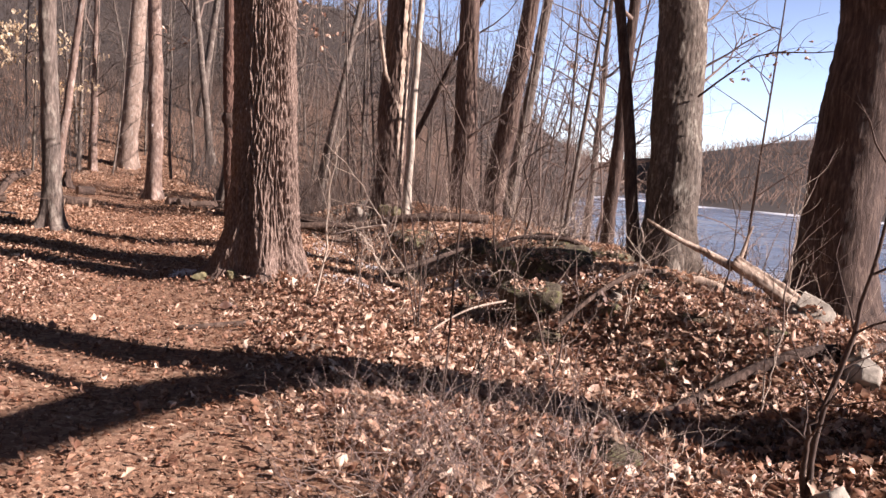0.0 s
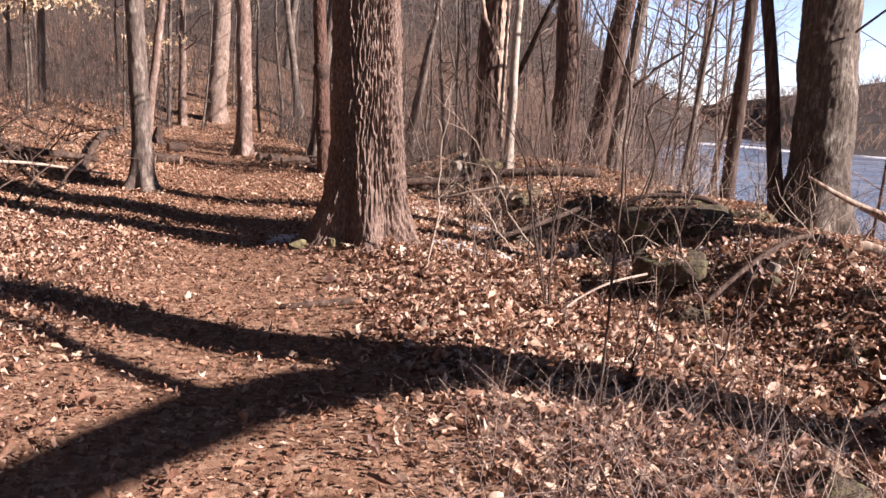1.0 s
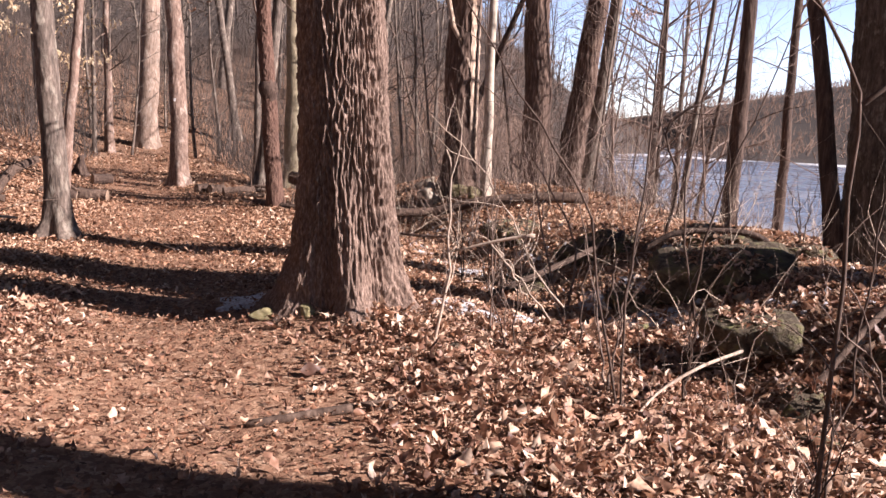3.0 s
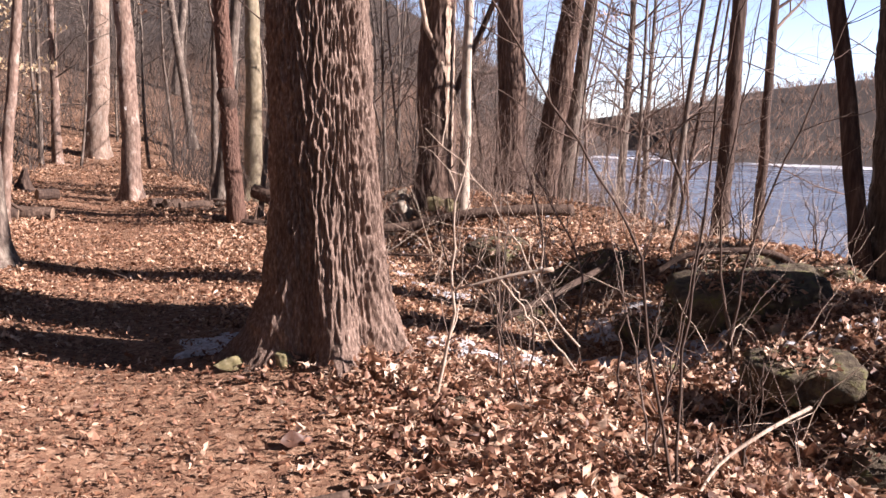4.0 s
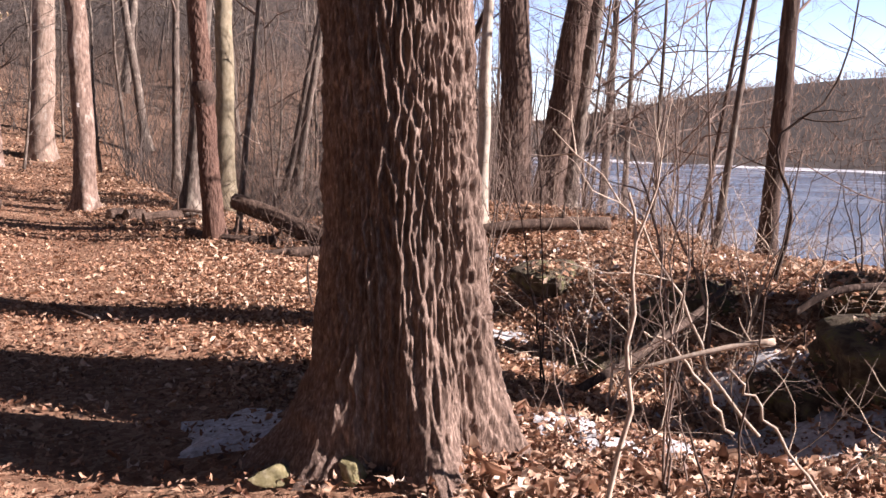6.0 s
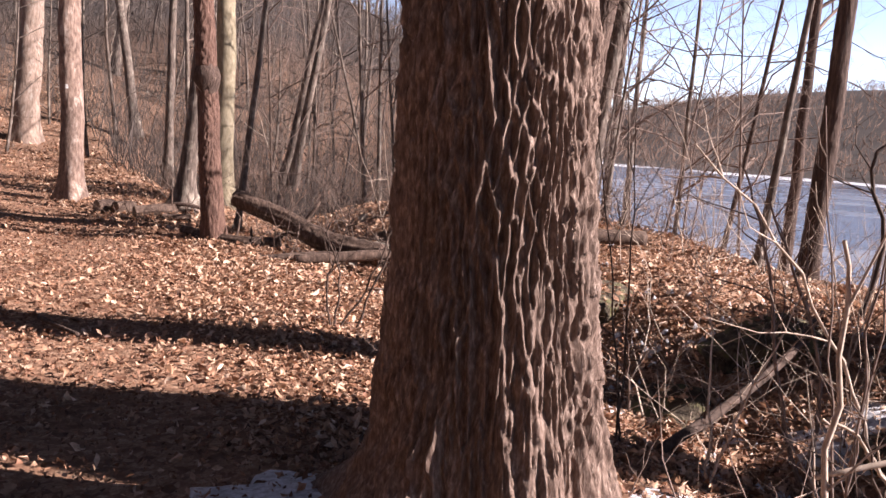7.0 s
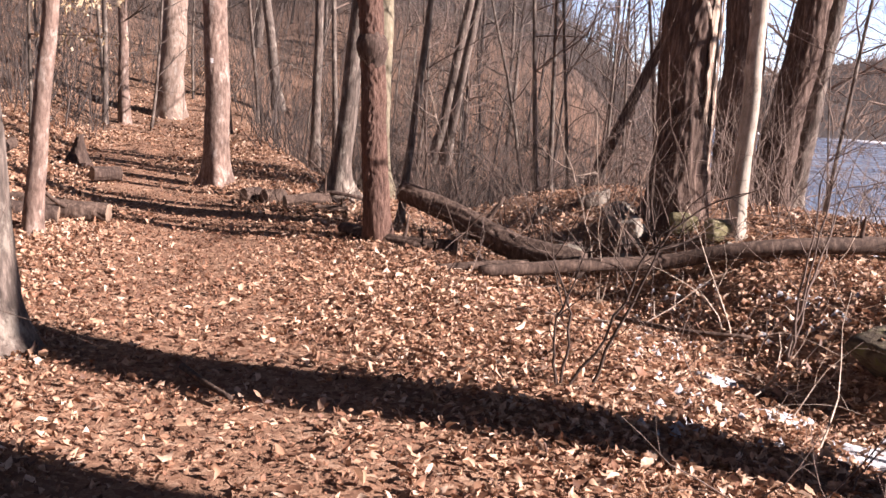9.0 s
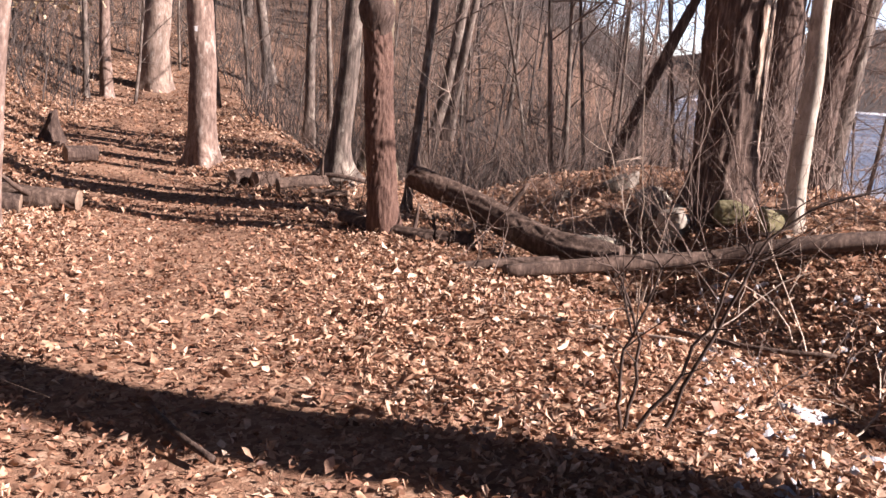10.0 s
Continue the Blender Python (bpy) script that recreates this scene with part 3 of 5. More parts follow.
def above(x, y, z, root=base):
    """The place at height z, seen from the root, whose shadow falls on the ground at (x, y)."""
    return np.array((x + 0.9734 * z / SHADE, y - 0.2288 * z / SHADE, z)) - root


FORK = 5.46 * SHADE
g = Geo()
g.tube([above(-0.5, 5.7, FORK - 0.1), above(-1.26, 5.36, FORK + 0.4), above(-1.7, 4.86, FORK + 0.9), above(-1.95, 4.24, FORK + 1.3), above(-2.11, 3.75, FORK + 1.7), above(-2.3, 2.95, FORK + 2.3)], [0.2, 0.19, 0.17, 0.155, 0.135, 0.07], 12)
part("limb", g, M_DARK, forked, "heavy side limb")
g = Geo()
g.tube([above(-1.7, 4.94, FORK + 0.9), above(-2.41, 5.29, FORK + 1.5), above(-3.19, 5.72, FORK + 2.2), above(-4.2, 6.1, FORK + 3.2)], [0.11, 0.1, 0.09, 0.04], 10)
part("limb", g, M_DARK, forked, "upper fork of the limb")

# the second stem of the massive tree, forking off above head height
root = np.array((3.85, 8.88, 0.25))
g = Geo()
g.tube([above(-1.3, 9.92, 3.25, root), above(-2.1, 9.86, 3.75, root), above(-2.8, 9.84, 4.2, root), above(-3.5, 10.08, 4.62, root), above(-4.3, 10.36, 5.1, root), above(-5.2, 10.62, 5.7, root), above(-7.0, 11.1, 7.0, root)], [0.22, 0.29, 0.29, 0.25, 0.23, 0.2, 0.13], 18)
part("limb", g, M_DARK, great, "heavy forking stem")

# ---- marks on the trunks ----
def wrap_patch(r, lean, z0, z1, a0, a1, proud, wob=0.0, k=7, taper=0.0):
    """A thin curved plate that hugs a trunk between two heights and angles."""
    geo = Geo()
    n = 7
    for side_r, flip in ((r + proud, False), (r - 0.02, True)):
        rows = []
        for i in range(k):
            for j in range(n):
                z = z0 + (z1 - z0) * i / (k - 1)
                w = 1 - taper + taper * math.sin(math.pi * i / (k - 1)) ** 0.5 * (0.8 + 0.2 * math.sin(i * 4.1))
                a = (a0 + a1) / 2 + (a1 - a0) * w * (j / (n - 1) - 0.5) + wob * math.sin(i * 2.3)
                rows.append((lean[0] * z + side_r * math.cos(a), lean[1] * z + side_r * math.sin(a), z))
        q = [(i * n + j, i * n + j + 1, (i + 1) * n + j + 1, (i + 1) * n + j) for i in range(k - 1) for j in range(n - 1)]
        geo.add(rows, [tuple(reversed(f)) for f in q] if flip else q)
    return geo


part("blaze", wrap_patch(0.176, (-0.021, 0), 1.54, 1.60, -1.66, -1.46, 0.008, 0.03), M_BLAZE, blazed, "white painted trail blaze")

g = Geo()
g.tube(np.array([(-1.00, 16.10, 2.25), (-1.12, 16.10, 2.61), (-1.26, 16.10, 2.83), (-1.32, 16.10, 3.12), (-1.42, 16.10, 3.62), (-1.50, 16.10, 4.18)]) - furrowed.location, [0.05, 0.042, 0.04, 0.036, 0.032, 0.02], 10)
part("limb", g, M_BLEACHED, furrowed, "pale dead side limb")
# pale split wood; the bleached colour also paints the trunk's sunlit flank
part("split_sunlit_strip", wrap_patch(0.262, (-0.016, 0), 0.3, 3.9, -0.75, -0.45, 0.004, 0.04, 40, 1.0), M_BLEACHED, furrowed, "pale strip of split wood, widened to paint the sunlit flank")
part("split_sunlit_strip", wrap_patch(0.262, (-0.016, 0), 0.9, 4.4, -1.2, -0.8, 0.004, 0.03, 40, 1.0), M_BLEACHED, furrowed, "pale strip of split wood, widened to paint the sunlit flank")


ax, az = -0.07, 1.75
g = Geo()
g.tube([(ax * z - 0.012, -0.01, z) for z in (az - 0.16, az - 0.1, az - 0.05, az, az + 0.05, az + 0.1, az + 0.15)], [0.085, 0.108, 0.126, 0.13, 0.124, 0.11, 0.085], 24)
v = g.v[0]
v[:, :2] += (v[:, :2] - (ax * az, 0)) * (0.5 * value_noise(np.arctan2(v[:, 1], v[:, 0] - ax * az) * 2.5, v[:, 2] * 16, 3))[:, None]
part("canker", g, M_DARK, plated, "dark swollen canker")


# ---- stones ----
def stone(x, y, sx, sy, sz, seed, sink=0.5, turn=None, label="grey lichened stone half buried in leaf litter", z=None):
    rng = np.random.default_rng(seed)
    bm = bmesh.new()
    bmesh.ops.create_icosphere(bm, subdivisions=4, radius=1.0)
    v = np.array([p.co[:] for p in bm.verts])
    if z is not None:
        v = v / (np.abs(v) ** 10).sum(1)[:, None] ** 0.1
    for _ in range(15 if z is None else 7):
        d = rng.normal(0, 1, 3)
        d /= np.linalg.norm(d)
        over = v @ d - rng.uniform(0.35, 0.8) - (0 if z is None else 0.5)
        v = v - np.maximum(over, 0)[:, None] * d * 0.93
    n = value_noise(v[:, 0] * 3 + seed, v[:, 1] * 3 + v[:, 2] * 2, 5) * 0.1 + value_noise(v[:, 0] * 9 + v[:, 2] * 7, v[:, 1] * 9 + seed, 6) * 0.05
    v = v * (1 + n)[:, None] * (sx, sy, sz)
    for p, c in zip(bm.verts, v):
        p.co = c
    me = bpy.data.meshes.new("stone")
    bm.to_mesh(me)
    bm.free()
    me.polygons.foreach_set("use_smooth", [True] * len(me.polygons))
    me.materials.append(M_PALEROCK if "pale" in label else M_MOSS if "moss-covered" in label else M_ROCK)
    ob = new("stone", me)
    ob.location = (x, y, land1(x, y) + sz * (1 - 2 * sink) * 0.6 if z is None else z)
    if "bare" not in label and "moss-" not in label:
        STONES.append((x, y, max(sx, sy) * (0.72 if z is None else 0.85), ob.location.z, sz * (0.72 if z is None else 0.95)))
    ob.rotation_euler = (rng.uniform(-0.15, 0.15) if z is None else 0.16, rng.uniform(-0.15, 0.15), rng.uniform(0, 6.28) if turn is None else turn)
    return tagged(ob, label, "stone", "stones along the bank")


STONES = []
BIG = "large dark stone slab with leaves and moss on top"
stone(0.84, 8.24, 0.29, 0.2, 0.11, 1, 0.36, -0.14, BIG, 0.27)
stone(0.58, 8.42, 0.2, 0.16, 0.15, 80, 0.5)
stone(0.95, 8.42, 0.18, 0.16, 0.15, 81, 0.5)
stone(0.98, 7.62, 0.26, 0.22, 0.14, 2, 0.3, 0.5)
stone(1.1, 9.85, 0.54, 0.32, 0.18, 3, 0.45, -0.14, BIG, 0.38)
stone(0.7, 9.95, 0.3, 0.26, 0.26, 82, 0.5)
stone(1.3, 9.95, 0.28, 0.26, 0.26, 83, 0.5)
stone(0.45, 9.95, 0.42, 0.34, 0.24, 4, 0.45, 0.4)
stone(1.28, 10.85, 0.6, 0.4, 0.3, 5, 0.45, -0.1, BIG)
stone(0.42, 11.5, 0.55, 0.4, 0.30, 6, 0.45, 0.3, BIG)
stone(-0.35, 11.3, 0.38, 0.32, 0.22, 7, 0.5)
stone(-0.42, 12.75, 0.45, 0.36, 0.26, 9, 0.45, 0.2)
stone(1.95, 10.35, 0.3, 0.24, 0.16, 10)
for i, (x, y, s, h) in enumerate(((1.49, 7.76, 0.15, 0.11), (1.85, 8.09, 0.17, 0.13), (3.0, 7.3, 0.22, 0.15), (2.9, 6.1, 0.2, 0.16), (2.0, 4.2, 0.26, 0.13), (0.98, 4.5, 0.19, 0.13),
                                  (2.11, 7.21, 0.18, 0.09), (1.75, 6.5, 0.2, 0.08), (2.5, 6.6, 0.17, 0.1), (0.86, 7.1, 0.15, 0.09), (1.4, 5.6, 0.15, 0.06), (2.3, 8.6, 0.2, 0.12), (0.25, 8.9, 0.15, 0.09))):
    stone(x, y, s, s * 0.8, h, 20 + i, 0.4, None, "pale weathered stone lying in leaves" if 1 < i < 5 else "grey lichened stone half buried in leaf litter")
for i, (x, y, s, h) in enumerate(((-2.19, 17.9, 0.14, 0.13), (-1.64, 17.6, 0.26, 0.16), (-1.43, 16.05, 0.17, 0.22), (-1.5, 16.6, 0.34, 0.2), (-0.78, 15.35, 0.14, 0.13), (-2.06, 16.3, 0.3, 0.17), (-2.64, 16.5, 0.26, 0.15), (-1.6, 15.75, 0.16, 0.12), (-2.3, 15.9, 0.2, 0.11))):
    stone(x, y, s, s * 0.75, h, 40 + i, 0.4, None, "pale angular stone on the leafy bank")
for i, (x, y, s, h) in enumerate(((1.67, 8.05, 0.12, 0.12), (1.96, 8.3, 0.12, 0.12), (1.12, 9.28, 0.13, 0.09), (3.3, 8.1, 0.2, 0.14))):
    stone(x, y, s, s * 0.75, h, 70 + i, 0.35, None, "pale weathered stone lying in leaves")
for i, (x, y, s, h) in enumerate(((3.05, 7.3, 0.24, 0.2), (2.82, 5.75, 0.2, 0.16), (1.98, 4.2, 0.22, 0.13), (1.56, 7.95, 0.13, 0.11), (3.45, 8.1, 0.16, 0.12))):
    stone(x, y, s, s * 0.75, h, 90 + i, 0.1, None, "bare pale weathered boulder on the bank")
for i, (x, y, z, s) in enumerate(((-1.07, 15.9, 0.46, 0.12), (-0.81, 15.6, 0.46, 0.13), (-1.54, 15.73, 0.42, 0.12))):
    stone(x, y, s, s * 0.7, 0.085, 95 + i, 0.3, 0.4 * i, "moss-covered stone at the foot of dark trees" if i < 2 else "pale angular stone on the leafy bank", z)
stone(-2.0, 8.62, 0.09, 0.07, 0.075, 60, 0.2, None, "small moss-covered stone at the foot of the oak")
stone(-2.28, 8.68, 0.17, 0.07, 0.05, 61, 0.2, 0.3, "flat moss-covered stone at the foot of the oak")
stone(-1.0, 8.2, 0.09, 0.07, 0.05, 62, 0.2, None, "small stone at the foot of the oak")


# ---- logs and fallen branches ----
def spline(pts, n):
    pts = np.array(pts, float)
    t = np.linspace(0, len(pts) - 1, n)
    i = np.clip(t.astype(int), 0, len(pts) - 2)
    f = (t - i)[:, None]
    p = np.vstack([2 * pts[0] - pts[1], pts, 2 * pts[-1] - pts[-2]])
    a, b, c, d = p[i], p[i + 1], p[i + 2], p[i + 3]
    return 0.5 * (2 * b + (c - a) * f + (2 * a - 5 * b + 4 * c - d) * f ** 2 + (3 * b - a - 3 * c + d) * f ** 3)


def log(name, pts, r0, r1, material, label, seed, sides=20, knots=3, cut=True, rough=0.07, category="log", lay=False):
    """pts: world points along the middle of the log."""
    rng = np.random.default_rng(seed)
    if lay:
        pts = [(x, y, land1(x, y) + z) for x, y, z in pts]
    big = r0 > 0.055
    sides = 56 if big else sides
    span = np.linalg.norm(np.diff(np.array(pts), axis=0), axis=1).sum()
    n = max(10, int(span / (0.025 if big else 0.07)))
    c = spline(pts, n)
    base = c[0].copy()
    c = c - base
    if big:
        c[:, :2] += np.stack([value_noise(np.arange(n) * 0.05, np.full(n, seed * 1.0), 1), value_noise(np.arange(n) * 0.05, np.full(n, seed * 2.0), 2)], 1) * 0.5 * r0
    r = np.linspace(r0, r1, n)
    body = Geo()
    body.tube(c, r, sides, not cut)
    v = body.v[0][:n * sides]
    mid = np.repeat(c, sides, axis=0)
    a = np.tile(np.arange(sides), n) / sides
    s = np.repeat(np.linspace(0, span, n), sides)
    lump = 1 + rough * (2 * value_noise(np.cos(a * 6.2832) * 1.5 + seed, np.sin(a * 6.2832) * 1.5 + s * 3, 3) + 1.6 * value_noise(np.cos(a * 6.2832) * 3, np.sin(a * 6.2832) * 3 + s * 2 + seed, 4))
    if big:
        lump = lump + 0.11 * (bark_net(a, s, 17, 0.16, seed) - 0.3)
    body.v[0][:n * sides] = mid + (v - mid) * lump[:, None]
    ob = holder(name, base, label, category, "fallen wood")
    part("log_body", body, material, ob)
    if cut:
        for e, s in ((0, 1), (n - 1, -1)):
            ring = body.v[0][e * sides:(e + 1) * sides]
            m = ring.mean(0)
            d = (c[1] - c[0]) if e == 0 else (c[-2] - c[-1])
            d = d / np.linalg.norm(d)
            g = Geo()
            inner = m + (ring - m) * 0.86 - d * 0.004
            g.add(np.vstack([ring, inner, m - d * 0.002]), [(i, sides + i, sides + (i + 1) % sides, (i + 1) % sides) for i in range(sides)], [(sides + i, 2 * sides, sides + (i + 1) % sides) for i in range(sides)])
            part("cut_end", g, M_CUT, ob, "pale sawn end")
    for _ in range(knots):
        i = rng.integers(2, n - 2)
        d = rng.normal(0, 1, 3)
        d[2] = abs(d[2]) + 0.3
        d /= np.linalg.norm(d)
        g = Geo()
        pts2, _x = wander(rng, c[i], d, rng.uniform(2.0, 4.5) * r0 + 0.08, 4, 0.12)
        g.tube(pts2, np.linspace(r[i] * 0.35, r[i] * 0.12, 5), 7, True)
        part("branch_stub", g, material, ob)
    return ob


log("fallen_log", [(-3.62, 16.35, 0.52), (-3.05, 15.95, 0.36), (-2.55, 15.6, 0.2), (-2.0, 15.3, 0.12)], 0.10, 0.115, M_LOG, "thick weathered fallen log propped beside the reddish tree", 1, 20, 1, False, 0.12)
log("fallen_log", [(-2.85, 14.85, 0.11), (-1.93, 15.1, 0.18), (-1.38, 15.22, 0.22), (-0.7, 15.1, 0.40), (0.1, 15.15, 0.48), (0.72, 15.2, 0.49)], 0.05, 0.075, M_LOG, "long fallen log lying across the bank", 2, 16, 2, False, 0.1)
log("fallen_branch", [(-3.2, 15.05, 0.07), (-2.85, 15.15, 0.1), (-2.45, 15.27, 0.11)], 0.03, 0.045, M_LOG, "pale stripped branch lying in leaves", 3, 10, 1, False, category="branch")
log("cut_log", [(-4.2, 16.45, 0.1), (-3.6, 15.9, 0.1), (-3.08, 15.84, 0.1)], 0.06, 0.07, M_LOG, "short cut log with a pale sawn end at the tree foot", 4)
log("cut_log", [(-5.66, 18.2, 0.11), (-5.5, 18.36, 0.12)], 0.088, 0.088, M_DARK, "short dark sawn log with a pale end beside the trail", 5, knots=0)
log("cut_log", [(-5.38, 18.1, 0.12), (-5.2, 18.3, 0.12)], 0.085, 0.08, M_LOG, "short sawn log lying in the brush", 6, knots=0)
log("cut_log", [(-5.1, 17.95, 0.1), (-4.85, 18.1, 0.13), (-4.7, 18.3, 0.12)], 0.08, 0.07, M_LOG, "short sawn log with peeling bark in the brush", 7, knots=1, rough=0.15)
log("cut_log", [(-4.72, 17.8, 0.07), (-4.35, 17.75, 0.09)], 0.05, 0.045, M_LOG, "thin sawn log lying in the brush", 29, knots=1)
log("fallen_branch", [(-5.0, 18.45, 0.12), (-4.6, 18.3, 0.2), (-4.15, 18.4, 0.12)], 0.03, 0.02, M_DARK, "dark broken branch on the log pile", 30, 10, 3, False, category="branch")
log("fallen_branch", [(-5.45, 17.75, 0.03), (-4.9, 17.6, 0.05), (-4.3, 17.3, 0.04)], 0.02, 0.012, M_LOG, "thin broken branch beside the log pile", 31, 10, 3, False, category="branch")
log("cut_log", [(-7.7, 16.45, 0.16), (-6.95, 16.2, 0.14), (-6.45, 16.3, 0.12)], 0.10, 0.09, M_LOG, "sawn log on the uphill edge of the trail", 8, knots=1)
log("cut_log", [(-7.2, 15.7, 0.2), (-6.75, 15.85, 0.14)], 0.08, 0.08, M_DARK, "dark short log with a round end", 9, knots=0)
log("fallen_log", [(1.85, 8.3, 1.07), (2.14, 8.25, 0.92), (2.4, 8.2, 0.82), (2.64, 8.12, 0.71)], 0.012, 0.045, M_BLEACHED, "thin broken end of a pale log leaning on the bank", 10, 12, 2, False, 0.25)
log("fallen_log", [(2.6, 8.1, 0.76), (2.88, 8.0, 0.6), (3.11, 7.9, 0.45), (3.3, 7.75, 0.30), (3.5, 7.55, 0.1)], 0.075, 0.09, M_BLEACHED, "broken bleached log with patches of brown bark", 27, 16, 1, False, 0.3)
log("fallen_log", [(2.2, 8.7, 0.5), (2.45, 8.75, 0.5), (2.75, 8.7, 0.42)], 0.05, 0.06, M_BLEACHED, "short bleached log lying behind the leaning one", 28, 14, 1, False, 0.25)
log("fallen_branch", [(0.47, 4.41, 0.03), (0.99, 5.15, 0.04), (1.35, 5.5, 0.04), (1.77, 5.83, 0.04), (2.21, 6.05, 0.05), (2.62, 6.15, 0.06), (3.3, 6.4, 0.06)], 0.026, 0.05, M_DARK, "long dark fallen branch in the litter", 11, 10, 2, False, category="branch", lay=True)
log("fallen_branch", [(-0.14, 6.98, 0.03), (0.05, 7.2, 0.16), (0.28, 7.3, 0.28), (0.56, 7.5, 0.33)], 0.007, 0.010, M_PALETWIG, "bent pale stick propped on a stone", 12, 8, 0, True, 0.05, "branch")
log("fallen_log", [(-0.75, 10.2, 0.05), (-0.3, 10.5, 0.2), (0.2, 10.9, 0.38), (0.55, 11.3, 0.5)], 0.028, 0.024, M_STEM, "brown rotting log in the rocky hollow", 14, 14, 2, False)
log("fallen_branch", [(0.56, 10.4, 0.46), (0.8, 10.4, 0.61), (1.16, 10.4, 0.66), (1.52, 10.4, 0.63), (1.76, 10.4, 0.46)], 0.022, 0.03, M_DARK, "dark curved branch over the stones", 15, 10, 2, False, category="branch")
log("fallen_branch", [(1.0, 7.6, 0.12), (1.35, 7.85, 0.2), (1.75, 8.15, 0.2), (2.1, 8.4, 0.16)], 0.024, 0.02, M_LOG, "grey branch lying on the stones", 16, 12, 1, False, 0.14, "branch", lay=True)
log("fallen_branch", [(-2.0, 6.86, 0.01), (-1.65, 7.02, 0.02), (-1.3, 7.16, 0.01)], 0.022, 0.028, M_LOG, "short rotten branch sunk in leaves", 17, 10, 0, False, 0.25, "branch", lay=True)
log("fallen_branch", [(-1.04, 8.3, 0.69), (-0.82, 8.27, 0.76), (-0.66, 8.26, 0.80), (-0.54, 8.24, 0.82)], 0.007, 0.013, M_PALETWIG, "thin pale broken branch caught in the brush", 18, 8, 1, False, 0.1, "branch")
log("fallen_log", [(-9.0, 19.3, 0.1), (-7.8, 16.0, 0.12), (-6.9, 13.7, 0.1), (-6.3, 12.6, 0.05)], 0.07, 0.045, M_LOG, "fallen log on the uphill bank", 19, 14, 2, False, lay=True)
log("fallen_branch", [(-8.6, 14.2, 0.15), (-7.4, 12.8, 0.1), (-6.4, 11.6, 0.06), (-5.7, 10.9, 0.02)], 0.04, 0.022, M_LOG, "dark fallen branch on the uphill bank", 20, 10, 2, False, category="branch", lay=True)
log("fallen_log", [(-9.5, 13.0, 0.12), (-8.2, 13.6, 0.15), (-7.0, 14.3, 0.1)], 0.06, 0.05, M_LOG, "dead log among brush on the uphill bank", 25, 14, 2, False, lay=True)
log("fallen_branch", [(-7.6, 11.4, 0.1), (-6.9, 12.1, 0.22), (-6.2, 13.0, 0.12)], 0.025, 0.015, M_PALETWIG, "bleached fallen branch on the uphill bank", 26, 10, 3, False, category="branch", lay=True)
log("fallen_branch", [(-6.2, 11.6, 0.0), (-6.12, 11.75, 0.25), (-6.0, 11.9, 0.42)], 0.022, 0.012, M_DARK, "dark stub of a branch standing in the litter", 21, 8, 1, False, category="branch", lay=True)
log("fallen_branch", [(-1.9, 13.9, 0.06), (-1.5, 13.6, 0.08), (-1.1, 13.5, 0.1)], 0.018, 0.012, M_LOG, "thin fallen branch in red leaves", 22, 8, 2, False, category="branch")
log("fallen_branch", [(-3.0, 14.2, 0.06), (-2.4, 13.8, 0.08), (-1.9, 13.5, 0.12)], 0.014, 0.012, M_PALETWIG, "thin pale stick lying on leaves", 23, 8, 1, False, category="branch")
log("fallen_branch", [(-4.35, 12.25, 0.05), (-4.15, 12.0, 0.06), (-3.98, 11.85, 0.05)], 0.018, 0.014, M_DARK, "short dark stick lying on the trail", 24, 8, 0, False, category="branch")

def stump(x, y, r, h, seed):
    rng = np.random.default_rng(seed)
    ob = holder("stump", (x, y, land1(x, y) - 0.05), "dark rotten broken stump on the bank above the trail", "stump")
    g = trunk_mesh(rng, h, (0.1, 0), r, flare=0.5, sides=40, fine=0.03, net=(18, 0.15, 0.015), top=h * 0.8)
    v = g.v[0]
    v[:, 2] += 0.3 * h * value_noise(np.arctan2(v[:, 1], v[:, 0]) * 2, v[:, 0] * 0, seed) * smooth(0.4 * h, h, v[:, 2])
    part("trunk", g, M_DARK, ob)
    c = Geo()
    ring = v[-40:]
    c.add(np.vstack([ring, ring.mean(0) - (0, 0, 0.12)]), None, [(i, (i + 1) % 40, 40) for i in range(40)])
    part("broken_top", c, M_DARK, ob)


stump(-8.75, 20.6, 0.17, 0.45, 4)
log("cut_log", [(-7.75, 18.9, 0.12), (-7.5, 19.15, 0.12)], 0.09, 0.085, M_DARK, "short dark log on the bank above the trail", 32, knots=0, lay=True)

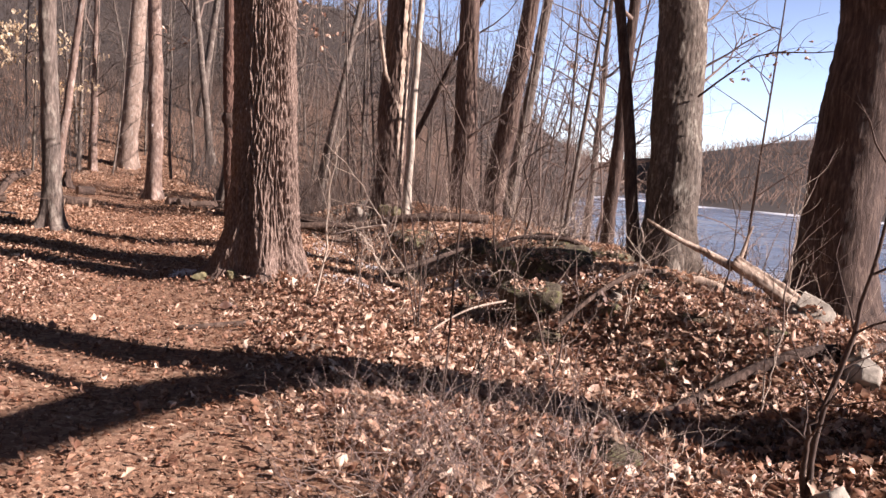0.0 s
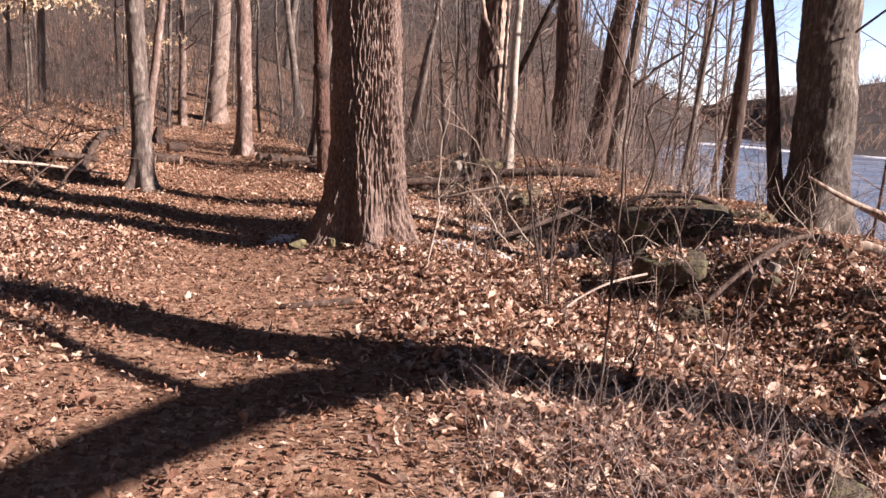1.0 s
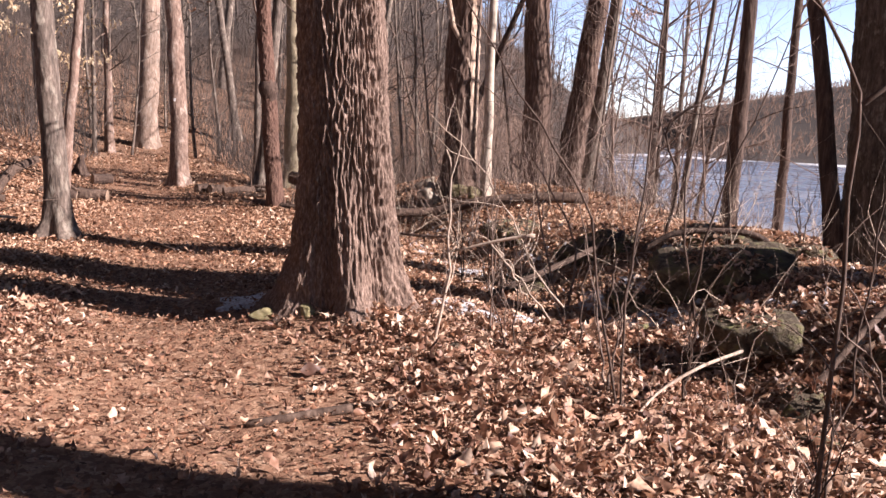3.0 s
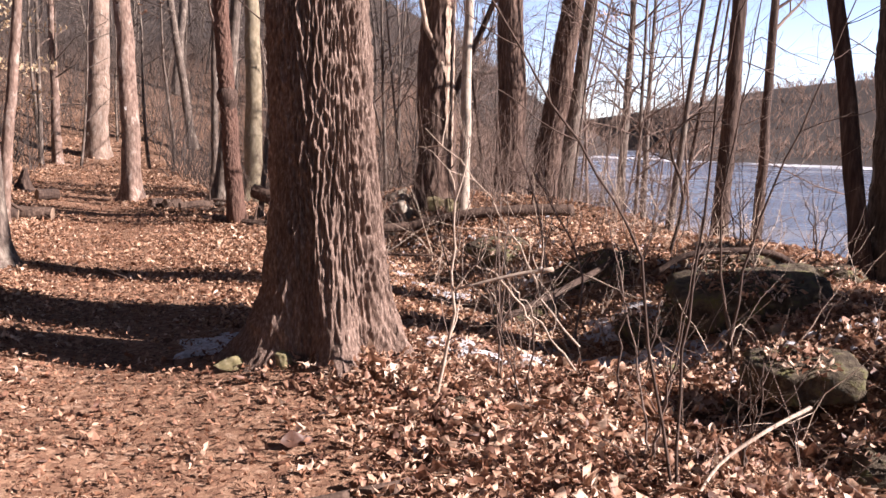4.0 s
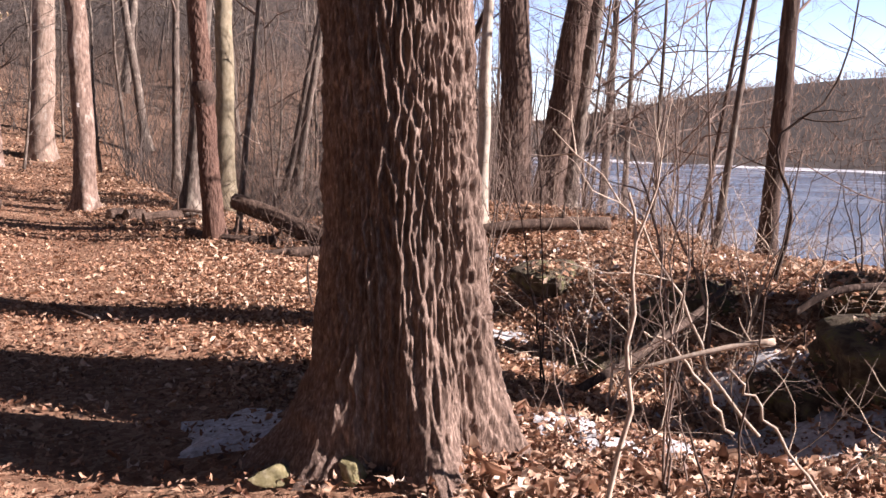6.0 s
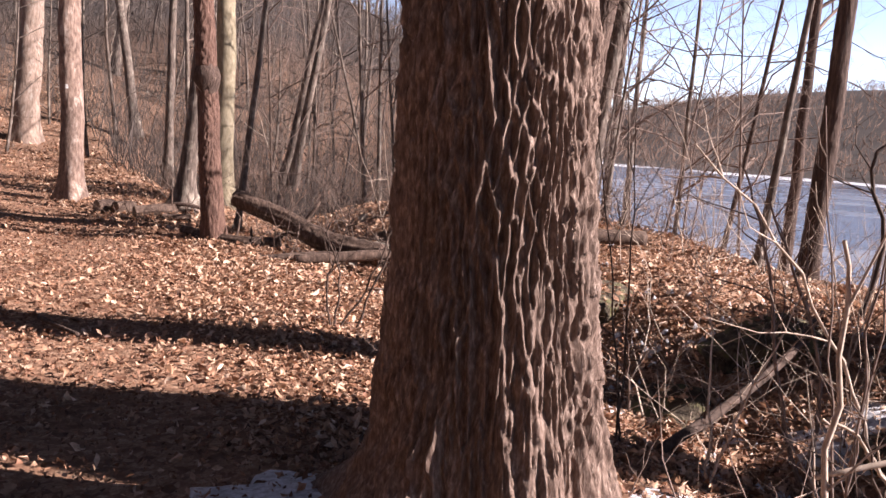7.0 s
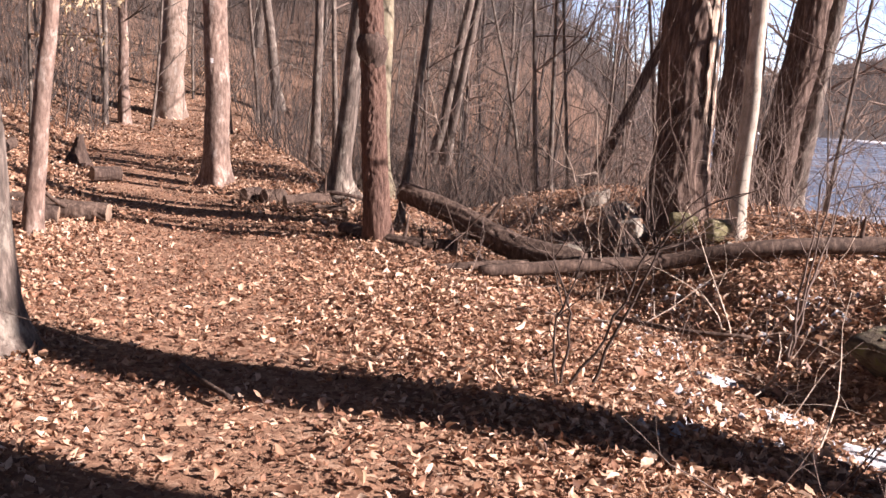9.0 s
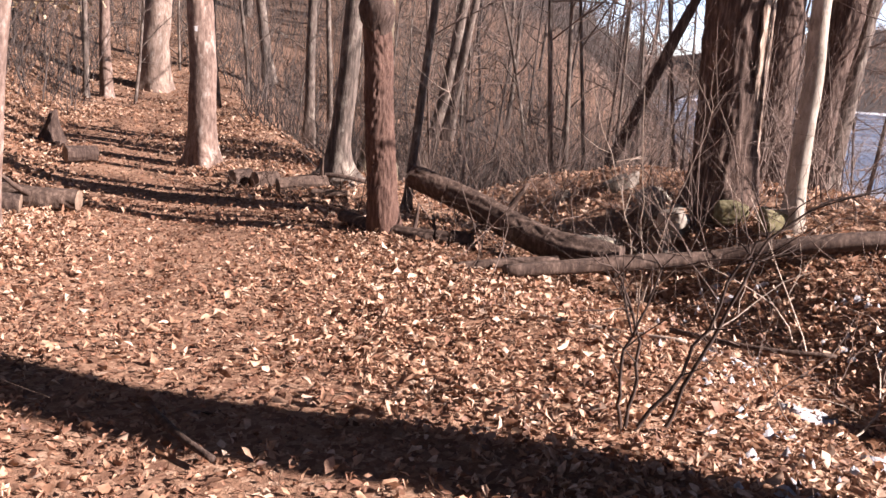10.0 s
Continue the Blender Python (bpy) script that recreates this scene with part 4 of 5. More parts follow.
# ---- snow left in the shade ----
rng = np.random.default_rng(5)
for x, y, s in ((-2.5, 9.36, 0.27), (-2.3, 9.1, 0.16), (-1.02, 9.4, 0.16), (-0.85, 9.1, 0.12), (0.36, 10.3, 0.3), (0.32, 9.5, 0.26), (0.02, 9.75, 0.13), (-0.5, 9.25, 0.13), (0.62, 9.35, 0.12), (0.7, 10.25, 0.14), (-0.8, 11.1, 0.14), (-0.9, 12.1, 0.14), (-1.65, 13.7, 0.12), (-1.4, 13.0, 0.12), (0.1, 7.75, 0.12), (-1.15, 12.5, 0.12)):
    g = Geo()
    n = 40
    a = np.linspace(0, 6.2832, n, endpoint=False)
    edge = s * (1 + 0.7 * value_noise(np.cos(a) * 2.2 + x * 5, np.sin(a) * 2.2 + y * 5, 2) + 0.5 * value_noise(np.cos(a) * 6 + x, np.sin(a) * 6 + y, 3))
    rows = []
    for f, h in ((1.0, -0.02), (0.93, 0.022), (0.6, 0.034), (0.25, 0.036)):
        px, py = x + f * edge * np.cos(a) * 1.3, y + f * edge * np.sin(a)
        rows.append(np.stack([px, py, land(px, py) + h + 0.012 * value_noise(px * 12, py * 12, 4)], 1))
    rows.append(np.array([[x, y, land1(x, y) + 0.036]]))
    k = np.arange(n)
    q = [np.stack([k + o, (k + 1) % n + o, (k + 1) % n + n + o, k + n + o], 1) for o in (0, n, 2 * n)]
    g.add(np.vstack(rows), np.vstack(q), np.stack([3 * n + k, 3 * n + (k + 1) % n, np.full(n, 4 * n)], 1))
    thing("snow_patch", g, M_SNOW, "thin patch of old snow lying in shade", "snow", "snow patches")


def flecks(n, seed):
    """Scraps of old snow and frost caught among the leaves, in loose drifts."""
    rng = np.random.default_rng(seed)
    x, y = rng.uniform(-3.2, 3.5, n), rng.uniform(4.5, 15.5, n)
    u = side(x, y)
    ok = (u > 1.9) & (u < 5.5) & (value_noise(x / 0.6, y / 0.6, 61) > 0.1)
    x, y, k = x[ok], y[ok], 7
    m = len(x)
    a = np.arange(k) * 6.2832 / k
    r = rng.uniform(0.008, 0.034, m)[:, None] * rng.uniform(0.5, 1.3, (m, k))
    px, py = x[:, None] + r * np.cos(a) * 1.4, y[:, None] + r * np.sin(a)
    V = np.empty((m, k + 1, 3))
    V[:, :k, 0], V[:, :k, 1] = px, py
    V[:, :k, 2] = land(px.ravel(), py.ravel()).reshape(m, k) + 0.012
    V[:, k] = np.stack([x, y, land(x, y) + rng.uniform(0.035, 0.06, m)], 1)
    g = Geo()
    g.add(V.reshape(-1, 3), None, (np.array([(i, (i + 1) % k, k) for i in range(k)])[None] + (k + 1) * np.arange(m)[:, None, None]).reshape(-1, 3))
    thing("snow_flecks", g, M_SNOW, "scraps of old snow and frost among the leaves", "snow", kind="stuff")


flecks(2600, 9)

# ---- leaf litter ----
def leaves(name, x, y, z, size, rng, material, label, tilt=0.42, kind="stuff", hang=False, lobed=True):
    """Dry leaves, curled along the rib, folded across it and twisted; the lobed ones have waisted sides."""
    n = len(x)
    if lobed:
        t = np.array((-0.5, -0.27, -0.27, -0.27, -0.08, -0.08, -0.08, 0.12, 0.12, 0.12, 0.3, 0.3, 0.3, 0.5))
        w = np.array((0.0, -0.2, 0, 0.2, -0.11, 0, 0.11, -0.31, 0, 0.31, -0.17, 0, 0.17, 0.0))
        f = [(0, 2, 1), (0, 3, 2), (10, 11, 13), (11, 12, 13)]
        for k in (1, 4, 7):
            f += [(k, k + 1, k + 4), (k, k + 4, k + 3), (k + 1, k + 2, k + 5), (k + 1, k + 5, k + 4)]
    elif lobed is None:
        t, w = np.array((-0.5, 0.05, 0.05, 0.05, 0.5)), np.array((0.0, -0.3, 0, 0.3, 0.0))
        f = [(0, 2, 1), (0, 3, 2), (1, 2, 4), (2, 3, 4)]
    else:
        t = np.array((-0.5, -0.1, -0.1, -0.1, 0.24, 0.24, 0.24, 0.5))
        w = np.array((0.0, -0.3, 0, 0.3, -0.22, 0, 0.22, 0.0))
        f = [(0, 2, 1), (0, 3, 2), (1, 2, 5), (1, 5, 4), (2, 3, 6), (2, 6, 5), (4, 5, 7), (5, 6, 7)]
    m = len(t)
    t = t + rng.normal(0, 0.045, (n, m))
    w = w * (0.4 + 0.75 * rng.random(n))[:, None] + rng.normal(0, 0.035, (n, m))
    curl = rng.normal(0.8, 1.9, n)[:, None] + 1e-3
    fold = np.abs(rng.normal(0.55, 0.6, n))[:, None] * np.where(rng.random(n) < 0.75, 1, -1)[:, None]
    spin = rng.normal(0, 1.1, n)[:, None] * t
    lift = np.abs(w) * fold + rng.normal(0, 0.045, (n, m))
    wx = w / np.sqrt(1 + fold ** 2)
    px, up = wx * np.cos(spin) - lift * np.sin(spin), wx * np.sin(spin) + lift * np.cos(spin)
    L = np.stack([px, np.sin(curl * t) / curl - up * np.sin(curl * t), (1 - np.cos(curl * t)) / curl + up * np.cos(curl * t)], 2)
    L *= size[:, None, None]
    yaw = rng.uniform(0, 6.2832, n)
    ax, ay = rng.normal(0, tilt, n), rng.normal(0, tilt, n)
    if hang:
        ax = ax + 1.3

    def turn(P, ang, i, j):
        c, s = np.cos(ang)[:, None], np.sin(ang)[:, None]
        a, b = P[:, :, i].copy(), P[:, :, j].copy()
        P[:, :, i], P[:, :, j] = a * c - b * s, a * s + b * c
    turn(L, ax, 1, 2)
    turn(L, ay, 0, 2)
    turn(L, yaw, 0, 1)
    low = np.minimum(L[:, :, 2].min(1), 0)
    base = z if hang else z - low * 0.7
    L += np.stack([x, y, base], 1)[:, None, :]
    g = Geo()
    g.add(L.reshape(-1, 3), None, (np.array(f)[None] + m * np.arange(n)[:, None, None]).reshape(-1, 3))
    return g


def litter(name, x0, x1, y0, y1, per_m2, s0, s1, seed, material, label, keep, lobed=True):
    rng = np.random.default_rng(seed)
    n = int((x1 - x0) * (y1 - y0) * per_m2)
    x, y = rng.uniform(x0, x1, n), rng.uniform(y0, y1, n)
    u = side(x, y)
    ok = rng.random(n) < keep(x, y, u)
    x, y = x[ok], y[ok]
    z = land(x, y)
    for sx, sy, r, zc, top in STONES:
        d2 = ((x - sx) ** 2 + (y - sy) ** 2) / r ** 2
        lift = zc + top * np.sqrt(np.maximum(1 - d2, 0))
        z = np.where((d2 < 0.9) & (rng.random(len(x)) < 0.55), np.maximum(z, lift), z)
    z = z + rng.uniform(0.002, 0.035, len(x))
    size = s0 + (s1 - s0) * rng.random(len(x)) ** 1.7
    thing(name, leaves(name, x, y, z, size, rng, material, label, lobed=lobed), material, label, "leaf litter", kind="stuff")


def dense(x, y):
    return 0.22 + 0.78 * smooth(-0.72 * 1.0, 0.5, x + 0.72 * y + 0.4) * smooth(0.9, -0.5, x - 0.55 * y - 0.4)


def trod(y, u):
    """1 on the beaten middle of the trail."""
    middle = 0.05 - 0.85 * smooth(16, 22, y) + 1.3 * smooth(22, 27, y) + 0.4 * value_noise(y / 1.7, y * 0, 3)
    return np.exp(-((u - middle) / (0.95 + 0.3 * smooth(9.5, 6, y) - 0.2 * smooth(14, 20, y))) ** 4)


def off_trail(x, y, u):
    worn = (0.97 - 0.12 * smooth(9, 12, y) + 0.12 * smooth(14, 18, y)) * trod(y, u)
    patchy = 0.7 + 0.6 * (value_noise(x / 0.5, y / 0.5, 21) + 0.5)
    briars = 1 - 0.3 * np.exp(-((x - 0.3) / 0.85) ** 4 - ((y - 4.3) / 0.95) ** 4)
    gully = 1 - 0.92 * smooth(17.5, 20.5, y + 0.5 * (u - 4)) * smooth(1.2, 2.4, u)
    return np.clip(1 - worn, 0, 1) * smooth(-8, -5.5, u) * smooth(8.5, 6, u) * smooth(2.0, 3.6, y) * dense(x, y) * patchy * briars * gully


def on_trail(x, y, u):
    return (0.25 + 0.75 * np.exp(-((u + 0.1) / 1.3) ** 2)) * dense(x, y) * smooth(2.0, 3.6, y) * smooth(-4.5, -2.5, u) * smooth(4.5, 3, u)


def near_floor(x, y, u):
    return off_trail(x, y, u) * smooth(0.2, 1.2, u) * smooth(9.2, 8.0, y) + 0.015 * smooth(-3, -1, u) * smooth(1.5, 0.5, u)


def far_trail(x, y, u):
    return trod(y, u) * smooth(16, 17.5, y)


def far_floor(x, y, u):
    return (0.45 + 0.8 * (value_noise(x / 1.5, y / 1.5, 23) + 0.3)) * (1 - 0.85 * trod(y, u) * smooth(29, 25, y)) * smooth(22, 27, y) * smooth(2.2, 1.0, u)


litter("leaf_litter", -6.5, 5.5, 2.0, 9.5, 580, 0.045, 0.12, 1, M_LEAF, "thick litter of curled brown and tan oak leaves", off_trail)
litter("leaf_litter", -9.5, 4.5, 9.5, 15.5, 600, 0.04, 0.095, 2, M_GOLD, "thick litter of curled brown and tan oak leaves", off_trail, False)
litter("leaf_litter", -6.5, 5.5, 2.0, 10.5, 900, 0.03, 0.065, 6, M_LEAF, "broken and curled brown leaves between larger ones", off_trail, None)
litter("leaf_litter", -8.5, 4, 10.5, 16, 600, 0.035, 0.07, 7, M_GOLD, "broken and curled brown leaves between larger ones", off_trail, None)
litter("leaf_litter", -13, 4, 15.5, 27, 330, 0.05, 0.10, 3, M_GOLD, "thick litter of curled brown and tan oak leaves", off_trail, None)
litter("leaf_litter", -22, -3, 22, 38, 120, 0.07, 0.14, 8, M_GOLD, "brown leaves over the wooded slope", far_floor, None)
litter("leaf_litter", -3.2, 4.2, 2.6, 9.2, 120, 0.075, 0.135, 9, M_RUSSET, "large curled russet oak leaves lying over the litter", near_floor)
litter("leaf_litter", -2.6, 3.4, 2.6, 9.2, 150, 0.09, 0.17, 10, M_LEAF, "large pale curled oak leaves lying over the litter", near_floor)
litter("trodden_litter", -12, -3, 16, 28, 260, 0.025, 0.06, 51, M_TRODDEN, "broken trodden leaf bits on the trail", far_trail, None)
litter("trodden_litter", -6.5, 4, 1.5, 17, 850, 0.016, 0.055, 5, M_TRODDEN, "broken trodden leaf bits on the trail", on_trail, None)


# ---- saplings and brush ----
def stems(name, lines, r0, r1, material, label, seed, twigs=3, category="sapling", group="saplings by the trail"):
    """A clump: each line is a list of world points from the root up."""
    rng = np.random.default_rng(seed)
    base = np.array(lines[0][0], float)
    ob = holder(name, base, label, category, group)
    for pts in lines:
        c = spline(pts, 14) - base
        c[1:] += rng.normal(0, 0.008, (13, 3))
        g = Geo()
        g.tube(c, np.linspace(r0, r1, 14), 6)
        for _ in range(twigs):
            i = rng.integers(4, 13)
            d = (c[i] - c[i - 1]) / np.linalg.norm(c[i] - c[i - 1])
            o = rng.normal(0, 1, 3)
            o -= o.dot(d) * d
            branch(g, rng, c[i], d * 0.7 + o / np.linalg.norm(o) * 0.8, rng.uniform(0.2, 0.6), r0 * 0.4, 1, 4, 0.05, 2)
        part("stem", g, material, ob)
    return ob


stems("sapling_clump", [[(-0.15, 7.12, 0.0), (-0.3, 7.12, 0.72), (-0.37, 7.12, 1.1), (-0.52, 7.12, 1.34), (-0.69, 7.12, 1.6), (-1.01, 7.12, 2.05), (-1.4, 7.1, 2.5)],
                        [(-0.14, 7.12, 0.0), (-0.15, 7.13, 0.73), (-0.12, 7.15, 1.1), (-0.06, 7.15, 2.08), (0.0, 7.2, 2.9)]], 0.0075, 0.0035, M_STEM, "clump of thin arching dark saplings", 1, 3)
stems("forked_sapling", [[(0.08, 5.20, -0.01), (0.08, 5.20, 0.13), (0.07, 5.20, 0.42), (0.08, 5.20, 0.83), (0.09, 5.20, 1.17), (0.08, 5.20, 1.47), (0.09, 5.20, 1.61), (0.01, 5.20, 1.76), (-0.07, 5.20, 1.88), (-0.14, 5.20, 2.00), (-0.23, 5.20, 2.14)], [(0.09, 5.20, 1.61), (0.17, 5.20, 1.68), (0.26, 5.20, 1.76), (0.33, 5.20, 1.84), (0.37, 5.20, 1.97), (0.39, 5.20, 2.13)]], 0.008, 0.004, M_STEM, "thin dark forked sapling with spreading arms", 10, 2)
stems("thin_sapling", [[(0.4, 6.0, -0.04), (0.49, 6.0, 0.6), (0.53, 6.0, 1.12), (0.6, 6.0, 1.7)]], 0.006, 0.002, M_STEM, "thin brown sapling with a crooked tip", 3, 3)
stems("pale_sapling", [[(-1.19, 8.20, -0.17), (-1.15, 8.20, 0.04), (-1.10, 8.20, 0.35), (-1.07, 8.20, 0.64), (-1.08, 8.20, 0.88), (-1.07, 8.20, 1.16), (-1.12, 8.20, 1.34)]], 0.013, 0.005, M_PALETWIG, "pale thin leaning sapling", 4, 4)
stems("pale_sapling", [[(-0.26, 8.90, 0.24), (-0.48, 8.90, 0.50), (-0.62, 8.90, 0.77), (-0.76, 8.90, 1.01), (-0.97, 8.90, 1.30), (-1.25, 8.90, 1.53)]], 0.009, 0.003, M_PALETWIG, "pale bent sapling arching over the hollow", 15, 5)
stems("pale_sapling", [[(-0.44, 8.00, 0.34), (-0.58, 8.00, 0.52), (-0.70, 8.00, 0.68), (-0.80, 8.00, 0.77)], [(-0.55, 8.50, 0.39), (-0.67, 8.50, 0.56), (-0.81, 8.50, 0.73), (-0.93, 8.50, 0.78)]], 0.007, 0.004, M_PALETWIG, "broken pale stems leaning together", 16, 2)
stems("thin_sapling", [[(-0.31, 7.60, 0.31), (-0.30, 7.60, 0.69), (-0.28, 7.60, 0.78)], [(-0.18, 7.60, 0.46), (-0.15, 7.60, 0.70), (-0.14, 7.60, 0.82)]], 0.006, 0.004, M_STEM, "short dead stems standing in the litter", 17, 0)
stems("thin_sapling", [[(-0.63, 8.25, -0.03), (-0.62, 8.25, 0.5), (-0.6, 8.24, 0.8), (-0.5, 8.24, 1.5)], [(-0.64, 8.25, -0.03), (-0.85, 8.28, 0.6), (-0.98, 8.3, 0.95)]], 0.006, 0.002, M_STEM, "thin bare wiry sapling rising from the litter", 14, 4)
stems("pale_sapling", [[(-0.11, 10.0, -0.05), (-0.25, 10.0, 0.25), (-0.36, 10.0, 0.78), (-0.48, 10.0, 1.19), (-0.58, 10.0, 1.43)],
                       [(-0.1, 10.0, 0.0), (-0.05, 10.1, 0.5), (-0.3, 10.0, 1.0), (-0.5, 9.9, 1.3)]], 0.012, 0.004, M_TWIG, "pale sapling with broken wiry branches", 5, 6)
stems("shrub", [[(-2.41, 12.4, -0.0), (-2.37, 12.4, 0.31), (-2.42, 12.4, 0.6), (-2.55, 12.4, 0.8)], [(-2.39, 12.4, -0.0), (-2.17, 12.4, 0.35), (-2.03, 12.4, 0.78), (-1.9, 12.4, 0.95)],
                [(-2.25, 12.42, 0.0), (-2.06, 12.4, 0.54), (-1.88, 12.4, 0.94), (-1.5, 12.4, 1.15)], [(-2.4, 12.38, 0.0), (-2.45, 12.3, 0.4), (-2.3, 12.3, 0.85)]], 0.010, 0.003, M_STEM, "dark many-stemmed shrub with wiry twigs", 6, 7, "shrub", "shrubs by the trail")
stems("sapling_clump", [[(1.86, 4.23, 0.0), (1.87, 4.23, 0.34), (1.99, 4.23, 0.91), (2.06, 4.23, 1.34), (2.2, 4.25, 2.0)], [(1.85, 4.25, 0), (1.8, 4.2, 0.3), (1.9, 4.2, 0.55)]], 0.018, 0.005, M_STEM, "dark sapling with pale thin side twigs", 7, 6)
stems("bank_sapling", [[(0.55, 8.6, 0.25), (0.65, 8.6, 1.0), (0.9, 8.6, 1.7), (1.2, 8.6, 2.6)], [(0.58, 8.6, 0.25), (0.45, 8.6, 1.1), (0.6, 8.6, 2.3)]], 0.009, 0.003, M_STEM, "thin forked sapling between the stones", 8, 6)
stems("bank_sapling", [[(1.0, 11.6, 0.35), (1.1, 11.6, 1.0), (0.95, 11.6, 1.5), (1.35, 11.6, 1.9), (1.5, 11.6, 2.9)]], 0.018, 0.005, M_STEM, "crooked dark sapling on the bank", 9, 8)

rng = np.random.default_rng(77)
for i in range(34):
    for _ in range(50):
        x, y = rng.uniform(-4, 4), rng.uniform(4.5, 17)
        u = side(x, y)
        if 2.1 < u < 6.2 and math.hypot(x + 1.79, y - 9) > 1.0:
            break
    z = land1(x, y) - 0.03
    h = rng.uniform(0.5, 1.7)
    lines = []
    for _ in range(rng.integers(1, 4)):
        d = rng.normal(0, 0.22, 2)
        lines.append([(x, y, z), (x + d[0] * 0.3 * h, y + d[1] * 0.3 * h, z + 0.4 * h), (x + d[0] * h, y + d[1] * h, z + h)])
    stems("thin_sapling", lines, rng.uniform(0.005, 0.011), 0.002, (M_STEM, M_TWIG, M_PALETWIG)[i % 3], "thin bare wiry sapling rising from the litter", 100 + i, 4)


def brush(name, n, seed, where, h0, h1, r, spread, label, material, kids=2, sides=3):
    rng = np.random.default_rng(seed)
    g = Geo()
    for _ in range(n):
        x, y = where(rng)
        z = land1(x, y) - 0.03
        h = rng.uniform(h0, h1)
        d = np.array([*rng.normal(0, spread, 2), 1.0])
        branch(g, rng, (x, y, z), d / np.linalg.norm(d), h, r * rng.uniform(0.6, 1.5), 1, sides, -0.02, kids, 0.22)
    thing(name, g, material, label, "brush", kind="stuff")


def spot(x0, x1, y0, y1, u0, u1):
    def pick(rng):
        for _ in range(60):
            x, y = rng.uniform(x0, x1), rng.uniform(y0, y1)
            if u0 < side(x, y) < u1:
                return x, y
        return x, y
    return pick


brush("dry_stems", 220, 1, spot(-0.9, 1.2, 2.6, 5.4, 0.8, 3.4), 0.25, 0.6, 0.0022, 2.0, "tangle of thin dry grey-brown stems over leaves", M_TWIG, 2)
brush("dry_stems", 60, 11, spot(-1.1, 1.6, 2.8, 6.0, 0.9, 4.0), 0.3, 0.8, 0.003, 1.6, "thin bleached stems arching over leaves", M_PALETWIG, 2)
brush("dry_stems", 420, 13, spot(-0.55, 0.95, 3.2, 5.0, 0.7, 3.0), 0.3, 0.75, 0.0026, 1.7, "matted grey-brown dry stems over leaves", M_DRY, 1)
brush("dead_brush", 110, 12, spot(-10.5, -5.6, 10.0, 16.5, -6.5, -1.9), 0.6, 2.0, 0.011, 2.2, "pile of dead grey branches on the uphill bank", M_LOG, 3, 5)
brush("dry_stems", 180, 2, spot(-2, 3, 5, 14, 2.0, 6.0), 0.3, 0.9, 0.0035, 0.7, "thin dry stems and briars among the stones", M_TWIG, 3)
brush("dry_stems", 85, 3, spot(-2, 4, 8, 15, 2.8, 7.0), 0.4, 1.2, 0.005, 0.9, "tangled grey briars on the bank", M_PALETWIG, 3)
brush("dry_stems", 90, 8, spot(-3.4, 0.6, 14.7, 17.8, 1.8, 6.0), 0.4, 1.5, 0.0045, 1.4, "tangled dead twigs over the fallen logs", M_TWIG, 4)
brush("dry_stems", 70, 14, spot(-5.6, -4.0, 17.2, 18.6, -1.0, 2.4), 0.2, 0.7, 0.006, 1.6, "dead twigs heaped over the sawn logs", M_LOG, 3)
brush("dry_stems", 34, 9, spot(-2.0, -0.6, 15.2, 16.0, 3.2, 5.2), 0.8, 2.2, 0.0045, 0.4, "wiry shoots at the foot of the dark trees", M_TWIG, 4)
brush("dry_stems", 60, 10, spot(-0.8, 2.2, 9.4, 13.5, 3.0, 6.5), 0.4, 1.4, 0.005, 1.5, "dead twigs piled over the stones", M_PALETWIG, 4)
brush("undergrowth", 420, 4, spot(-9, 4, 15.5, 26, 2.0, 8.5), 0.5, 1.8, 0.006, 0.45, "bare thin undergrowth along the bank", M_TWIG, 4)
brush("undergrowth", 420, 5, spot(-16, -4, 9, 30, -12, -2.6), 0.5, 1.8, 0.006, 0.5, "bare thin undergrowth uphill of the trail", M_TWIG, 4)


